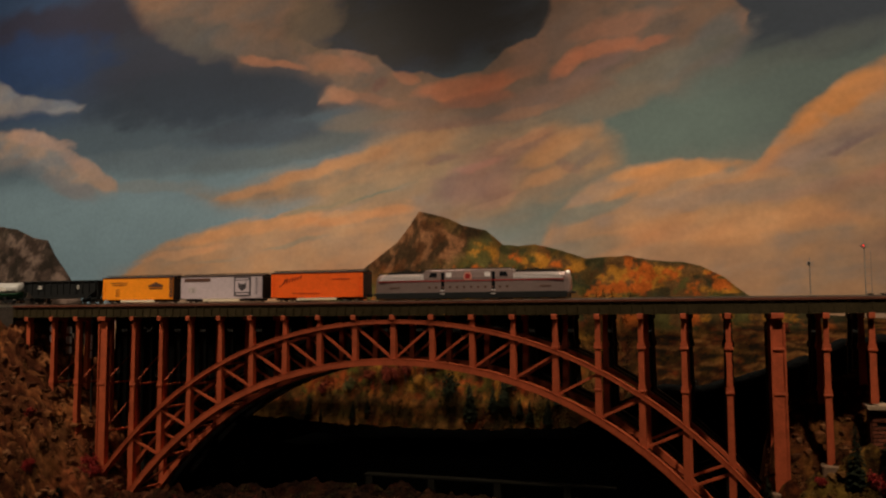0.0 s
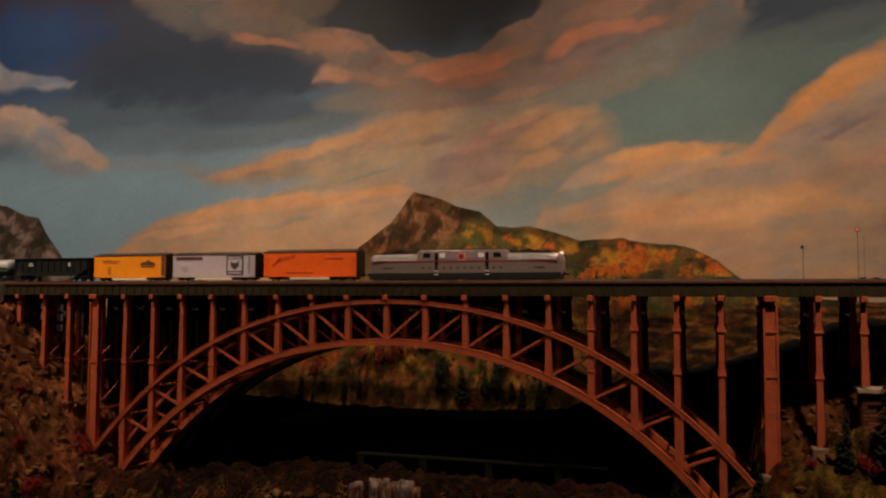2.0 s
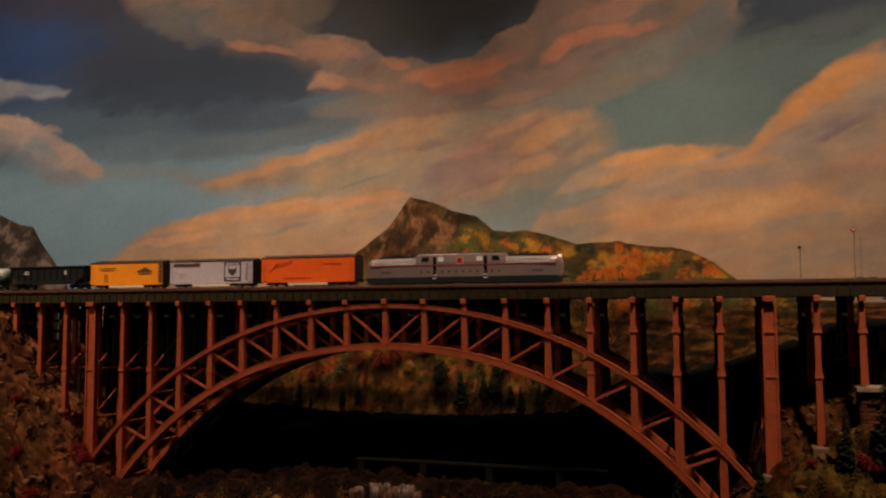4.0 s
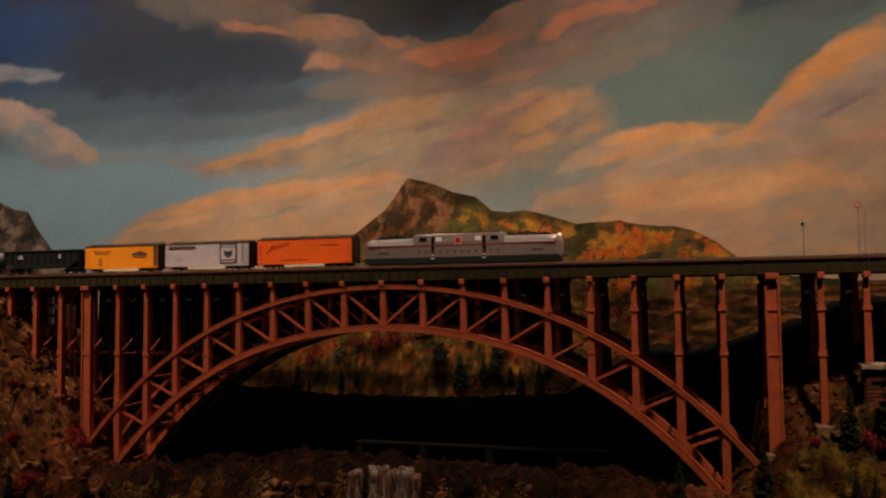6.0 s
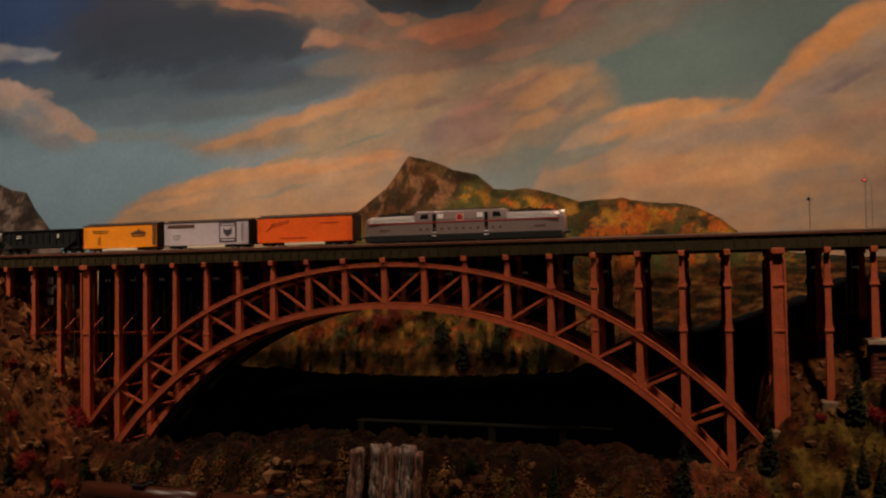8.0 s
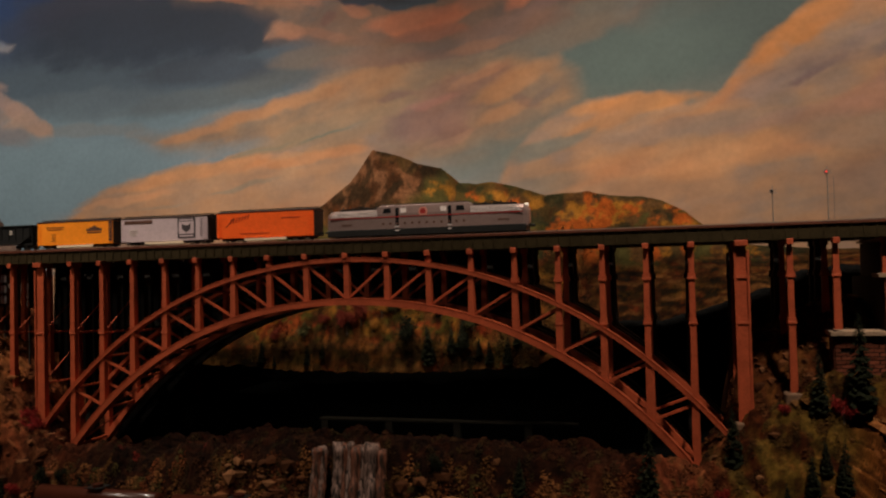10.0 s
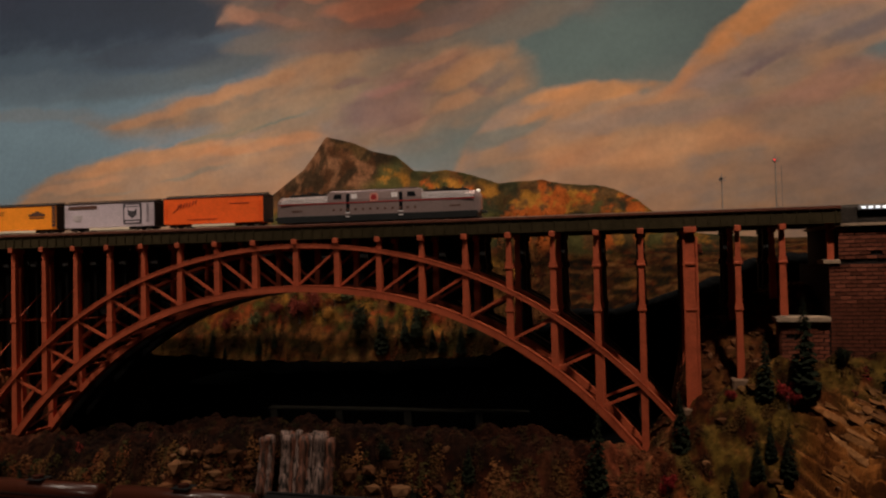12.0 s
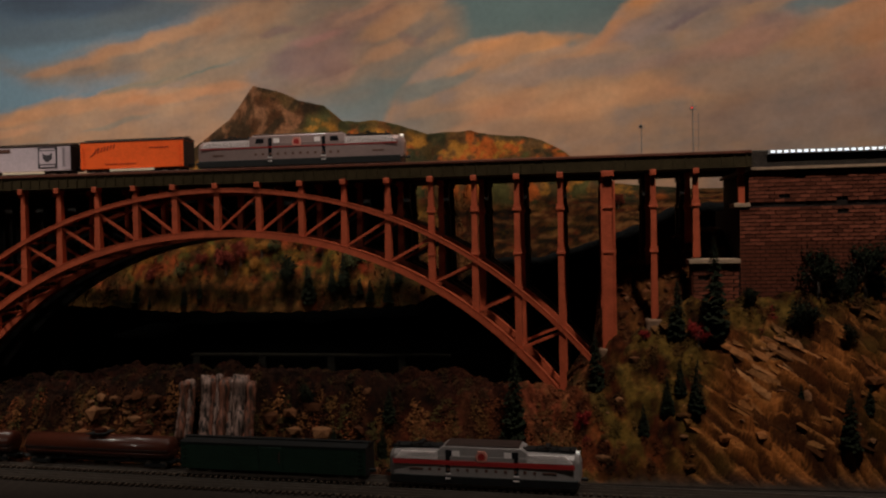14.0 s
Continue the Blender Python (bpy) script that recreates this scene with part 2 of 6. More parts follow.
CLOUD_FAN = [(-1.43, 0.2), (-1.33, 0.27), (-1.16, 0.32), (-0.86, 0.38), (-0.51, 0.39), (-0.24, 0.42), (-0.07, 0.31), (0.13, 0.23), (0.32, 0.17), (0.32, -0.3), (-1.63, -0.3), (-1.48, 0.1)]
CLOUD_EAST = [(0.29, 0.33), (0.4, 0.44), (0.52, 0.49), (0.69, 0.51), (0.76, 0.5), (0.84, 0.46), (0.93, 0.49), (0.99, 0.55), (1.09, 0.62), (1.16, 0.7), (1.3, 0.74), (1.5, 0.79), (1.77, 0.82), (2.6, 0.9), (2.6, -0.3), (0.32, -0.3), (0.2, 0.17)]
CLOUD_WEST_HIGH = [(-2.96, 1.14), (-2.44, 1.06), (-2.12, 1.02), (-1.99, 0.95), (-1.81, 0.92), (-1.65, 0.88), (-1.69, 0.85), (-1.93, 0.86), (-2.11, 0.85), (-2.95, 0.88)]
CLOUD_WEST_LOW = [(-3.13, 0.9), (-2.43, 0.81), (-2.11, 0.8), (-1.86, 0.78), (-1.77, 0.72), (-1.61, 0.64), (-1.53, 0.57), (-1.50, 0.54), (-1.50, 0.51), (-1.54, 0.5), (-1.68, 0.5), (-1.8, 0.56), (-1.98, 0.63), (-2.42, 0.66), (-3.11, 0.67)]

# Brush dabs: centre x, centre z, half length, half height, turn in degrees, colour, strength.
SKY_DABS = [
    (-0.5, 0.66, 0.24, 0.05, 8, (80, 77, 70), 0.85), (-0.85, 0.6, 0.3, 0.04, 6, (84, 84, 78), 0.7),
    (-0.17, 1.05, 0.42, 0.16, 0, (44, 37, 34), 1.0), (-0.62, 0.83, 0.2, 0.07, 0, (50, 48, 48), 0.8), (-1.0, 0.86, 0.6, 0.12, 0, (38, 45, 54), 0.8), (-0.8, 0.7, 0.3, 0.05, 0, (56, 60, 64), 0.8), (-1.9, 1.22, 0.7, 0.1, 0, (40, 34, 43), 0.9),
    (-1.95, 1.08, 0.42, 0.12, 0, (29, 45, 70), 0.85), (1.15, 0.95, 0.4, 0.14, 8, (46, 50, 56), 0.9), (0.72, 0.6, 0.24, 0.11, 10, (88, 93, 79), 0.85),
    (1.02, 0.8, 0.36, 0.045, 14, (92, 90, 76), 0.5), (-1.3, 0.62, 0.4, 0.05, -3, (84, 88, 86), 0.6), (0.22, 0.36, 0.2, 0.06, 14, (104, 104, 88), 0.8),
]
V_DABS = [
    (-1.12, 1.1, 0.2, 0.075, -22, (88, 76, 66), 0.9), (-0.95, 1.06, 0.13, 0.05, -15, (116, 90, 72), 0.7), (-0.62, 1.1, 0.12, 0.1, 60, (104, 80, 58), 0.8), (-0.84, 0.975, 0.1, 0.022, -14, (172, 106, 70), 0.7),
    (-0.72, 0.95, 0.08, 0.016, -10, (168, 102, 66), 0.8), (-0.55, 0.94, 0.12, 0.03, -16, (150, 97, 66), 0.8), (-0.43, 0.93, 0.07, 0.022, -25, (156, 98, 68), 0.7), (-0.5, 0.815, 0.06, 0.03, -20, (164, 104, 70), 0.7),
    (-0.35, 0.845, 0.035, 0.022, 40, (108, 72, 58), 0.8), (-0.36, 0.79, 0.1, 0.018, -12, (144, 94, 66), 0.6), (-0.25, 0.86, 0.06, 0.02, -30, (158, 98, 66), 0.8), (-0.07, 0.795, 0.15, 0.035, 0, (172, 98, 62), 0.85),
    (0.1, 0.80, 0.1, 0.035, 20, (164, 92, 60), 0.8), (0.02, 0.745, 0.14, 0.02, 0, (140, 84, 60), 0.7), (-0.2, 0.755, 0.1, 0.02, -8, (118, 84, 64), 0.7), (0.22, 0.88, 0.1, 0.05, 40, (132, 92, 70), 0.8), (0.35, 0.97, 0.12, 0.07, 40, (128, 92, 70), 0.8),
    (-0.42, 0.715, 0.16, 0.04, 0, (106, 86, 68), 0.75), (-0.2, 0.69, 0.2, 0.03, 5, (122, 90, 68), 0.7),
]
V_EAST_DABS = [
    (0.34, 0.84, 0.08, 0.03, 38, (168, 96, 62), 0.8), (0.47, 0.885, 0.13, 0.026, 14, (178, 99, 62), 0.7), (0.62, 0.89, 0.06, 0.02, 8, (170, 96, 62), 0.6), (0.52, 0.96, 0.16, 0.04, 12, (156, 98, 68), 0.7), (0.43, 0.82, 0.13, 0.022, 24, (122, 86, 70), 0.8),
    (0.84, 0.87, 0.1, 0.08, 40, (98, 88, 78), 0.9), (0.62, 0.79, 0.22, 0.05, 18, (102, 90, 74), 0.9), (0.3, 0.74, 0.18, 0.045, 10, (124, 88, 68), 0.8), (0.47, 0.70, 0.2, 0.04, 12, (112, 92, 72), 0.8), (0.2, 0.69, 0.1, 0.018, 6, (146, 96, 66), 0.7),
]
MID_DABS = [
    (-0.55, 0.545, 0.26, 0.026, 11, (168, 110, 66), 0.85), (-0.88, 0.475, 0.14, 0.018, 8, (166, 110, 68), 0.75), (-0.2, 0.6, 0.2, 0.05, 14, (148, 102, 66), 0.6), (0.02, 0.45, 0.2, 0.075, 5, (126, 88, 72), 0.8),
    (0.12, 0.56, 0.16, 0.04, 12, (132, 90, 70), 0.7), (0.3, 0.56, 0.14, 0.035, 25, (164, 110, 68), 0.8), (0.26, 0.46, 0.1, 0.03, 20, (168, 112, 70), 0.7), (0.34, 0.5, 0.05, 0.022, -30, (122, 86, 68), 0.5),
    (-0.05, 0.68, 0.24, 0.025, 0, (124, 84, 66), 0.8), (-0.42, 0.445, 0.24, 0.035, 10, (140, 108, 76), 0.85), (-0.2, 0.5, 0.18, 0.03, 12, (146, 108, 74), 0.7), (0.2, 0.6, 0.09, 0.016, 18, (158, 106, 72), 0.7), (0.02, 0.52, 0.09, 0.012, 10, (148, 96, 76), 0.7), (0.1, 0.39, 0.1, 0.014, 14, (148, 106, 78), 0.7), (-0.1, 0.55, 0.07, 0.012, 6, (124, 88, 70), 0.7), (0.4, 0.52, 0.06, 0.014, 35, (112, 90, 74), 0.7),
]
FAN_DABS = [
    (-0.3, 0.42, 0.16, 0.04, 10, (144, 108, 76), 0.95), (-0.16, 0.38, 0.1, 0.05, 0, (136, 100, 74), 0.8),
    (-0.9, 0.335, 0.3, 0.022, 9, (186, 122, 74), 0.9), (-0.45, 0.355, 0.24, 0.02, 6, (180, 116, 70), 0.8), (-1.15, 0.255, 0.2, 0.016, 7, (186, 126, 82), 0.8), (-0.7, 0.27, 0.14, 0.008, 8, (120, 108, 86), 0.6),
    (-0.55, 0.405, 0.2, 0.014, 9, (140, 110, 78), 0.8), (-0.36, 0.437, 0.12, 0.007, 14, (104, 100, 80), 0.75), (-0.62, 0.395, 0.12, 0.006, 10, (120, 108, 84), 0.5), (-1.0, 0.225, 0.12, 0.007, 5, (134, 114, 90), 0.5), (-0.35, 0.2, 0.3, 0.05, 5, (168, 116, 78), 0.5),
]
EAST_DABS = [
    (0.68, 0.47, 0.2, 0.03, 4, (188, 120, 66), 0.95), (0.6, 0.43, 0.14, 0.03, 20, (180, 116, 68), 0.8), (0.95, 0.47, 0.1, 0.03, 40, (178, 114, 70), 0.8), (1.15, 0.64, 0.19, 0.042, 36, (192, 118, 60), 0.95),
    (1.52, 0.74, 0.27, 0.06, 12, (180, 118, 72), 0.6), (1.1, 0.5, 0.16, 0.04, 25, (144, 110, 88), 0.8), (1.22, 0.53, 0.1, 0.012, 28, (112, 82, 74), 0.8), (1.32, 0.59, 0.2, 0.028, 24, (138, 106, 86), 0.7), (0.88, 0.42, 0.16, 0.02, 8, (172, 118, 76), 0.7),
]
EAST_LOW_DABS = [
    (0.8, 0.38, 0.24, 0.03, 6, (146, 112, 86), 0.8), (1.2, 0.4, 0.22, 0.025, 8, (160, 114, 86), 0.7), (0.9, 0.285, 0.38, 0.05, 3, (188, 126, 78), 0.95), (0.58, 0.25, 0.14, 0.03, 8, (178, 120, 78), 0.8), (1.18, 0.3, 0.12, 0.03, 14, (178, 118, 76), 0.7),
    (1.4, 0.33, 0.24, 0.06, 0, (156, 118, 88), 0.8), (0.38, 0.34, 0.14, 0.025, 16, (116, 108, 88), 0.8), (0.36, 0.22, 0.15, 0.03, 8, (130, 112, 88), 0.6),
]
FAR_EAST_DABS = [
    (1.75, 0.5, 0.26, 0.07, 20, (184, 118, 70), 0.8), (1.55, 0.62, 0.2, 0.03, 18, (112, 92, 82), 0.8), (1.6, 0.54, 0.2, 0.03, 15, (98, 104, 92), 0.8), (1.9, 0.36, 0.3, 0.06, 10, (164, 106, 74), 0.7), (1.4, 0.46, 0.14, 0.04, 20, (166, 110, 80), 0.7), (1.6, 0.2, 0.4, 0.08, 0, (146, 110, 86), 0.6),
]


def inside(X, Z, outline):
    """Distance to a closed outline, positive within it."""
    far, within = np.full(X.shape, 9.0), np.zeros(X.shape, bool)
    for (ax, az), (bx_, bz) in zip(outline, outline[1:] + outline[:1]):
        ex, ez = bx_ - ax, bz - az
        h = np.clip(((X - ax) * ex + (Z - az) * ez) / (ex * ex + ez * ez), 0, 1)
        far = np.minimum(far, np.hypot(X - ax - h * ex, Z - az - h * ez))
        if abs(ez) > 1e-9:
            within ^= ((az > Z) != (bz > Z)) & (X < ax + (Z - az) / ez * ex)
    return np.where(within, far, -far)


def mural():
    xs, zs = np.r_[np.linspace(-3.0, -2.12, 50), np.linspace(-2.11, 1.8, 1040), np.linspace(1.81, 2.6, 60)], np.linspace(-0.3, 1.45, 430)
    X, Z = np.meshgrid(xs, zs, indexing="ij")
    col = lambda *c: np.array(lin(*c)) / np.array((1.0, 0.80, 0.58)) * 0.9
    mixed = lambda a, b, w: a * (1 - w[..., None]) + b * w[..., None]
    big, curl = fbm(X * 3.5, Z * 4.5, 4, 41), fbm(X * 11, Z * 13, 4, 43)
    Xw, Zw = X + 0.016 * big + 0.018 * curl, Z + 0.012 * fbm(X * 3.5 + 9, Z * 4.5, 4, 42) + 0.016 * fbm(X * 11 + 5, Z * 13, 4, 44)
    stroke = fbm(X * 2.0 + Z * 3, (Z - 0.16 * X) * 17, 5, 45)
    hatch = fbm(X * 7 + Z * 9, (Z - 0.25 * X) * 42, 4, 46)

    def dab(paint, dabs):
        for cx, cz, rx, rz, turn, tone, much in dabs:
            c, s = math.cos(radians(turn)), math.sin(radians(turn))
            u, v = (Xw - cx) * c + (Zw - cz) * s, -(Xw - cx) * s + (Zw - cz) * c
            r = (u / rx) ** 2 + (v / rz) ** 2
            paint = mixed(paint, col(*tone), much * (1 - smooth(0.25, 1.7, r * (1 + 0.5 * stroke) + 0.6 * curl + 0.3 * hatch)))
        return paint

    veil = np.zeros(X.shape)

    def cloud(paint, outline, body, shade, crisp, soft, comb=0.0, edge=None):
        d = inside(Xw, Zw, outline) + comb * hatch
        below = smooth(-0.03, 0.05, inside(Xw, Zw + 0.05, outline) - d)
        wide = crisp + (soft - crisp) * below
        tone = mixed(np.broadcast_to(col(*body), (*X.shape, 3)), col(*shade), smooth(-0.35, 0.45, 0.7 * stroke + 0.8 * curl + 0.4 * big))
        if edge:
            tone = mixed(tone, col(*edge), 0.75 * (1 - below) * smooth(0.06, 0.01, d) * smooth(-0.3, 0.2, curl + big))
        veil[:] = np.maximum(veil, smooth(-0.5 * wide, wide, d))
        return mixed(paint, tone, smooth(-0.5 * wide, wide, d))

    # Open sky: navy and slate above, teal towards the hills, warm at the foot.
    flow = 0.05 * stroke
    west = mixed(np.broadcast_to(col(110, 120, 116), (*X.shape, 3)), col(68, 75, 77), smooth(0.42, 0.7, Z + flow))
    west = mixed(west, col(44, 45, 54), smooth(0.72, 0.95, Z + flow))
    east = mixed(np.broadcast_to(col(120, 108, 88), (*X.shape, 3)), col(84, 88, 76), smooth(0.35, 0.6, Z + flow))
    east = mixed(east, col(58, 55, 54), smooth(0.75, 1.0, Z + flow))
    paint = mixed(west, east, smooth(-0.35, 0.4, X + 0.1 * big))
    paint = mixed(paint, col(38, 54, 74), 0.75 * smooth(-1.45, -1.9, X) * smooth(0.72, 0.9, Z))
    paint = mixed(paint, col(168, 126, 92), 0.85 * smooth(0.26, 0.08, Z + flow) * smooth(-1.62, -1.3, X))
    paint = dab(paint, SKY_DABS)
    paint = cloud(paint, CLOUD_WEST_LOW, (142, 112, 90), (116, 104, 94), 0.016, 0.10)
    paint = dab(paint, [(-1.9, 0.75, 0.16, 0.03, -12, (160, 120, 96), 0.7), (-1.66, 0.62, 0.12, 0.03, -32, (146, 112, 92), 0.7), (-1.72, 0.53, 0.14, 0.03, -20, (112, 100, 92), 0.7), (-1.3, 0.515, 0.22, 0.022, -3, (112, 104, 94), 0.6), (-1.58, 0.555, 0.07, 0.03, -30, (152, 116, 90), 0.6)])
    paint = cloud(paint, CLOUD_WEST_HIGH, (118, 106, 98), (98, 94, 94), 0.014, 0.03)
    paint = dab(cloud(paint, CLOUD_MID, (146, 106, 72), (128, 98, 72), 0.06, 0.10, 0.02), MID_DABS)
    paint = dab(cloud(paint, CLOUD_FAN, (170, 120, 80), (152, 112, 80), 0.03, 0.06, 0.03), FAN_DABS)
    paint = dab(cloud(paint, CLOUD_EAST, (166, 118, 80), (148, 112, 84), 0.018, 0.06), EAST_DABS)
    paint = dab(dab(paint, EAST_LOW_DABS), FAR_EAST_DABS)
    paint = dab(cloud(paint, CLOUD_V, (122, 87, 64), (104, 80, 64), 0.008, 0.08, edge=(146, 98, 70)), V_DABS)
    paint = dab(paint, V_EAST_DABS)
    # Long brush strokes and a fine canvas mottle.
    paint = paint * (1 + (0.3 + 0.7 * veil) * (0.07 * stroke + 0.08 * hatch + 0.03 * fbm(X * 26 + Z * 30, Z * 34 - X * 12, 4, 70, 0.65)))[..., None]
    # Paint also darkened toward the top, evening out the lamps' stronger light there.
    paint = paint * (1 + 0.07 * veil * curl - 0.31 * smooth(0.6, 0.95, Z) * smooth(-1.9, -1.4, X))[..., None]
    # Broken colour: ochre against rose, and cooler greys, in short overlapping touches.
    touch, cool = veil * fbm(X * 9 + Z * 7, Z * 17 - X * 6, 4, 88, 0.55), veil * fbm(X * 7 - Z * 5, Z * 13 - X * 4, 3, 89, 0.5)
    paint = paint * (1 + touch[..., None] * np.array((0.24, 0.19, 0.10)) + cool[..., None] * np.array((-0.05, 0.06, 0.16)))
    P = np.stack([X, np.full_like(X, WALL_Y), Z], -1).reshape(-1, 3)
    return sheet("backdrop", P, gridfaces(len(xs), len(zs)), M_MURAL, np.clip(paint, 0.002, 0.85).reshape(-1, 3))


tagged(mural(), "painted sunset sky mural with orange clouds", "backdrop", kind="structure")

# ---------------------------------------------------------------- terrain shapes


def bank(x):
    """Ground height along the near rib."""
    return np.interp(x, [-3.6, -1.5, -1.3, -1.22, -1.11, -1.02, -0.93, -0.82, -0.6, -0.2, 0.3, 0.55, 0.82, 0.93, 1.02, 1.11, 1.21, 1.5, 2.2, 3.6],
                     [0.03, 0.03, 0.01, -0.04, -0.21, -0.31, -0.45, -0.515, -0.495, -0.464, -0.464, -0.475, -0.505, -0.40, -0.335, -0.29, -0.285, -0.24, -0.16, -0.1])


TRACK_Z = -0.635


def slope(X, Y):
    """The canyon's smooth height, and how far a point lies on the track shelf and on the east side."""
    base = bank(X)
    side = smooth(0.7, 1.05, X)
    far = smooth(-0.85, -1.15, X)
    f = (1 - side) * (1 - far) * smooth(-0.05, -0.165, Y) + side * np.clip((-0.01 - Y) / 0.2, 0, 1) ** 1.15 + far * np.clip((-0.0 - Y) / 0.22, 0, 1) ** 1.1
    H = base * (1 - f) + TRACK_Z * f
    mid = smooth(-0.95, -0.8, X) * (1 - smooth(0.80, 0.92, X))
    H = H - mid * smooth(0.06, 0.16, Y) * 0.6 - (1 - mid) * smooth(0.16, 0.34, Y) * (0.1 + 0.14 * smooth(-1.5, -1.2, X) * (X < 0))
    return H + 0.17 * smooth(0.70, 0.97, X) * (1 - smooth(1.15, 1.3, X)) * smooth(0.0, 0.2, Y), smooth(-0.185, -0.215, Y), side


def bedding(X, Y):
    """Phase within the tilted rock beds: risers below about 0.6, treads above; coarse and fine beds."""
    H = slope(X, Y)[0]
    level = H + 0.78 * X + 0.035 * fbm(X * 6, Y * 7, 3, 33) + 0.012 * fbm(X * 22, Y * 24, 3, 34)
    broken = 0.5 * np.floor(3 * fbm(X * 7, Y * 6, 2, 21))
    return (level * 27 + broken) % 1.0, (level * 75 + 2 * broken + 0.4 * fbm(X * 15, Y * 15, 3, 20)) % 1.0


def streaks(X, Y, seed):
    """Long bands that follow the tilted beds."""
    level = slope(X, Y)[0] + 0.78 * X + 0.02 * fbm(X * 8, Y * 9, 3, 33)
    return fbm((X - Y) * 8, level * 26, 5, seed, 0.55)


def outcrop(X, Y):
    """Where the banks are bare rock."""
    east = smooth(1.06, 1.16, X - 0.45 * (Y + 0.1) + 0.05 * fbm(X * 9, Y * 9, 3, 38)) * smooth(-0.04, -0.075, Y + 0.03 * fbm(X * 11, Y * 11, 3, 39))
    west = smooth(-0.92, -1.05, X + 0.08 * fbm(X * 9, Y * 9, 3, 17)) * 0.7
    return np.maximum(east, west)


def canyon(X, Y):
    H, flat, side = slope(X, Y)
    lump = 1 - np.abs(fbm(X * 7, Y * 9, 4, 2))
    bulge = smooth(-0.3, 0.5, fbm(X * 13, Y * 15, 2, 30))
    crag = 1 - 2 * np.abs(fbm(X * 17, Y * 22, 4, 35))
    block = np.floor(3 * fbm(X * 16, Y * 18, 2, 32) + fbm(X * 40, Y * 40, 2, 29)) / 3
    (coarse, fine), bare = bedding(X, Y), outcrop(X, Y)
    ledge = (smooth(0.05, 0.55, coarse) - coarse) / 27 * 1.0 + (smooth(0.1, 0.6, fine) - fine) / 75 * 1.5
    rough = 0.05 * (lump - 0.78) + 0.014 * bulge + 0.016 * fbm(X * 26, Y * 30, 5, 4, 0.6) + 0.011 * crag + 0.014 * block * (1 - side)
    rough = rough * (1 - 0.5 * bare) + bare * (ledge + 0.007 * streaks(X, Y, 27) + 0.004 * fbm(X * 30, Y * 34, 4, 27, 0.6))
    return H * (1 - flat) + TRACK_Z * flat + rough * (1 - flat) * (1 - 0.75 * smooth(-1.2, -1.35, X) * smooth(-0.1, 0.0, Y))


def rim(x):
    return np.interp(x, [-3.6, -1.7, -1.4, -1.0, -0.63, -0.36, 0.08, 0.38, 0.53, 0.61, 0.75, 0.86, 1.03, 1.11, 1.4, 3.6],
                     [-0.1, -0.25, -0.3, -0.31, -0.326, -0.350, -0.343, -0.333, -0.254, -0.194, -0.199, -0.165, -0.107, -0.068, -0.05, -0.05])


def ridge(x):
    return np.interp(x, [-3.6, -2.4, -1.96, -1.88, -1.79, -1.72, -1.68, -1.62, -1.55, -1.45, -1.3, -1.2, -0.8, -0.66, -0.53, -0.43, -0.36, -0.31, -0.23, -0.19, -0.15, -0.1, -0.05, 0.0, 0.08, 0.14, 0.19, 0.24, 0.32, 0.41, 0.54, 0.6, 0.69, 0.75, 0.82, 0.87, 0.95, 1.2, 3.6],
                     [0.2, 0.3, 0.372, 0.36, 0.321, 0.309, 0.245, 0.177, 0.077, -0.19, -0.19, -0.02, 0.0, 0.043, 0.077, 0.14, 0.158, 0.195, 0.251, 0.300, 0.355, 0.342, 0.326, 0.302, 0.283, 0.234, 0.226, 0.232, 0.210, 0.18, 0.187, 0.171, 0.162, 0.150, 0.111, 0.068, 0.015, -0.01, -0.01])


def hillside(X, Y):
    lo, hi = rim(X), ridge(X)
    s = np.clip((Y - 0.48) / 0.06, 0, 1)
    mid = np.minimum(0.45 * lo + 0.55 * np.minimum(hi, 0.03), hi)
    u = np.clip((Y - 0.54) / 0.06, 0, 1)
    H = np.where(Y < 0.54, lo * (1 - s) + mid * s, mid * (1 - u) + hi * u)
    H = H - np.clip((Y - 0.605) / 0.1, 0, 1) * 0.5
    damp = np.clip((0.6 - Y) / 0.03, 0.15, 1) * np.clip((Y - 0.478) / 0.02, 0.9, 1)
    H = H + (0.016 * fbm(X * 9, Y * 9, 4, 12) + 0.005 * fbm(X * 38, Y * 90, 3, 14)) * damp + 0.002 * fbm(X * 30, Y * 8, 3, 15)
    return H


# ---------------------------------------------------------------- ground and hills


def terrain(name, xs, ys, height, paint, flat=False):
    X, Y = np.meshgrid(xs, ys, indexing="ij")
    Z = height(X, Y)
    P = np.stack([X, Y, Z], -1).reshape(-1, 3)
    return sheet(name, P, gridfaces(len(xs), len(ys)), M_EARTH, paint(X, Y, Z).reshape(-1, 3), flat=flat)


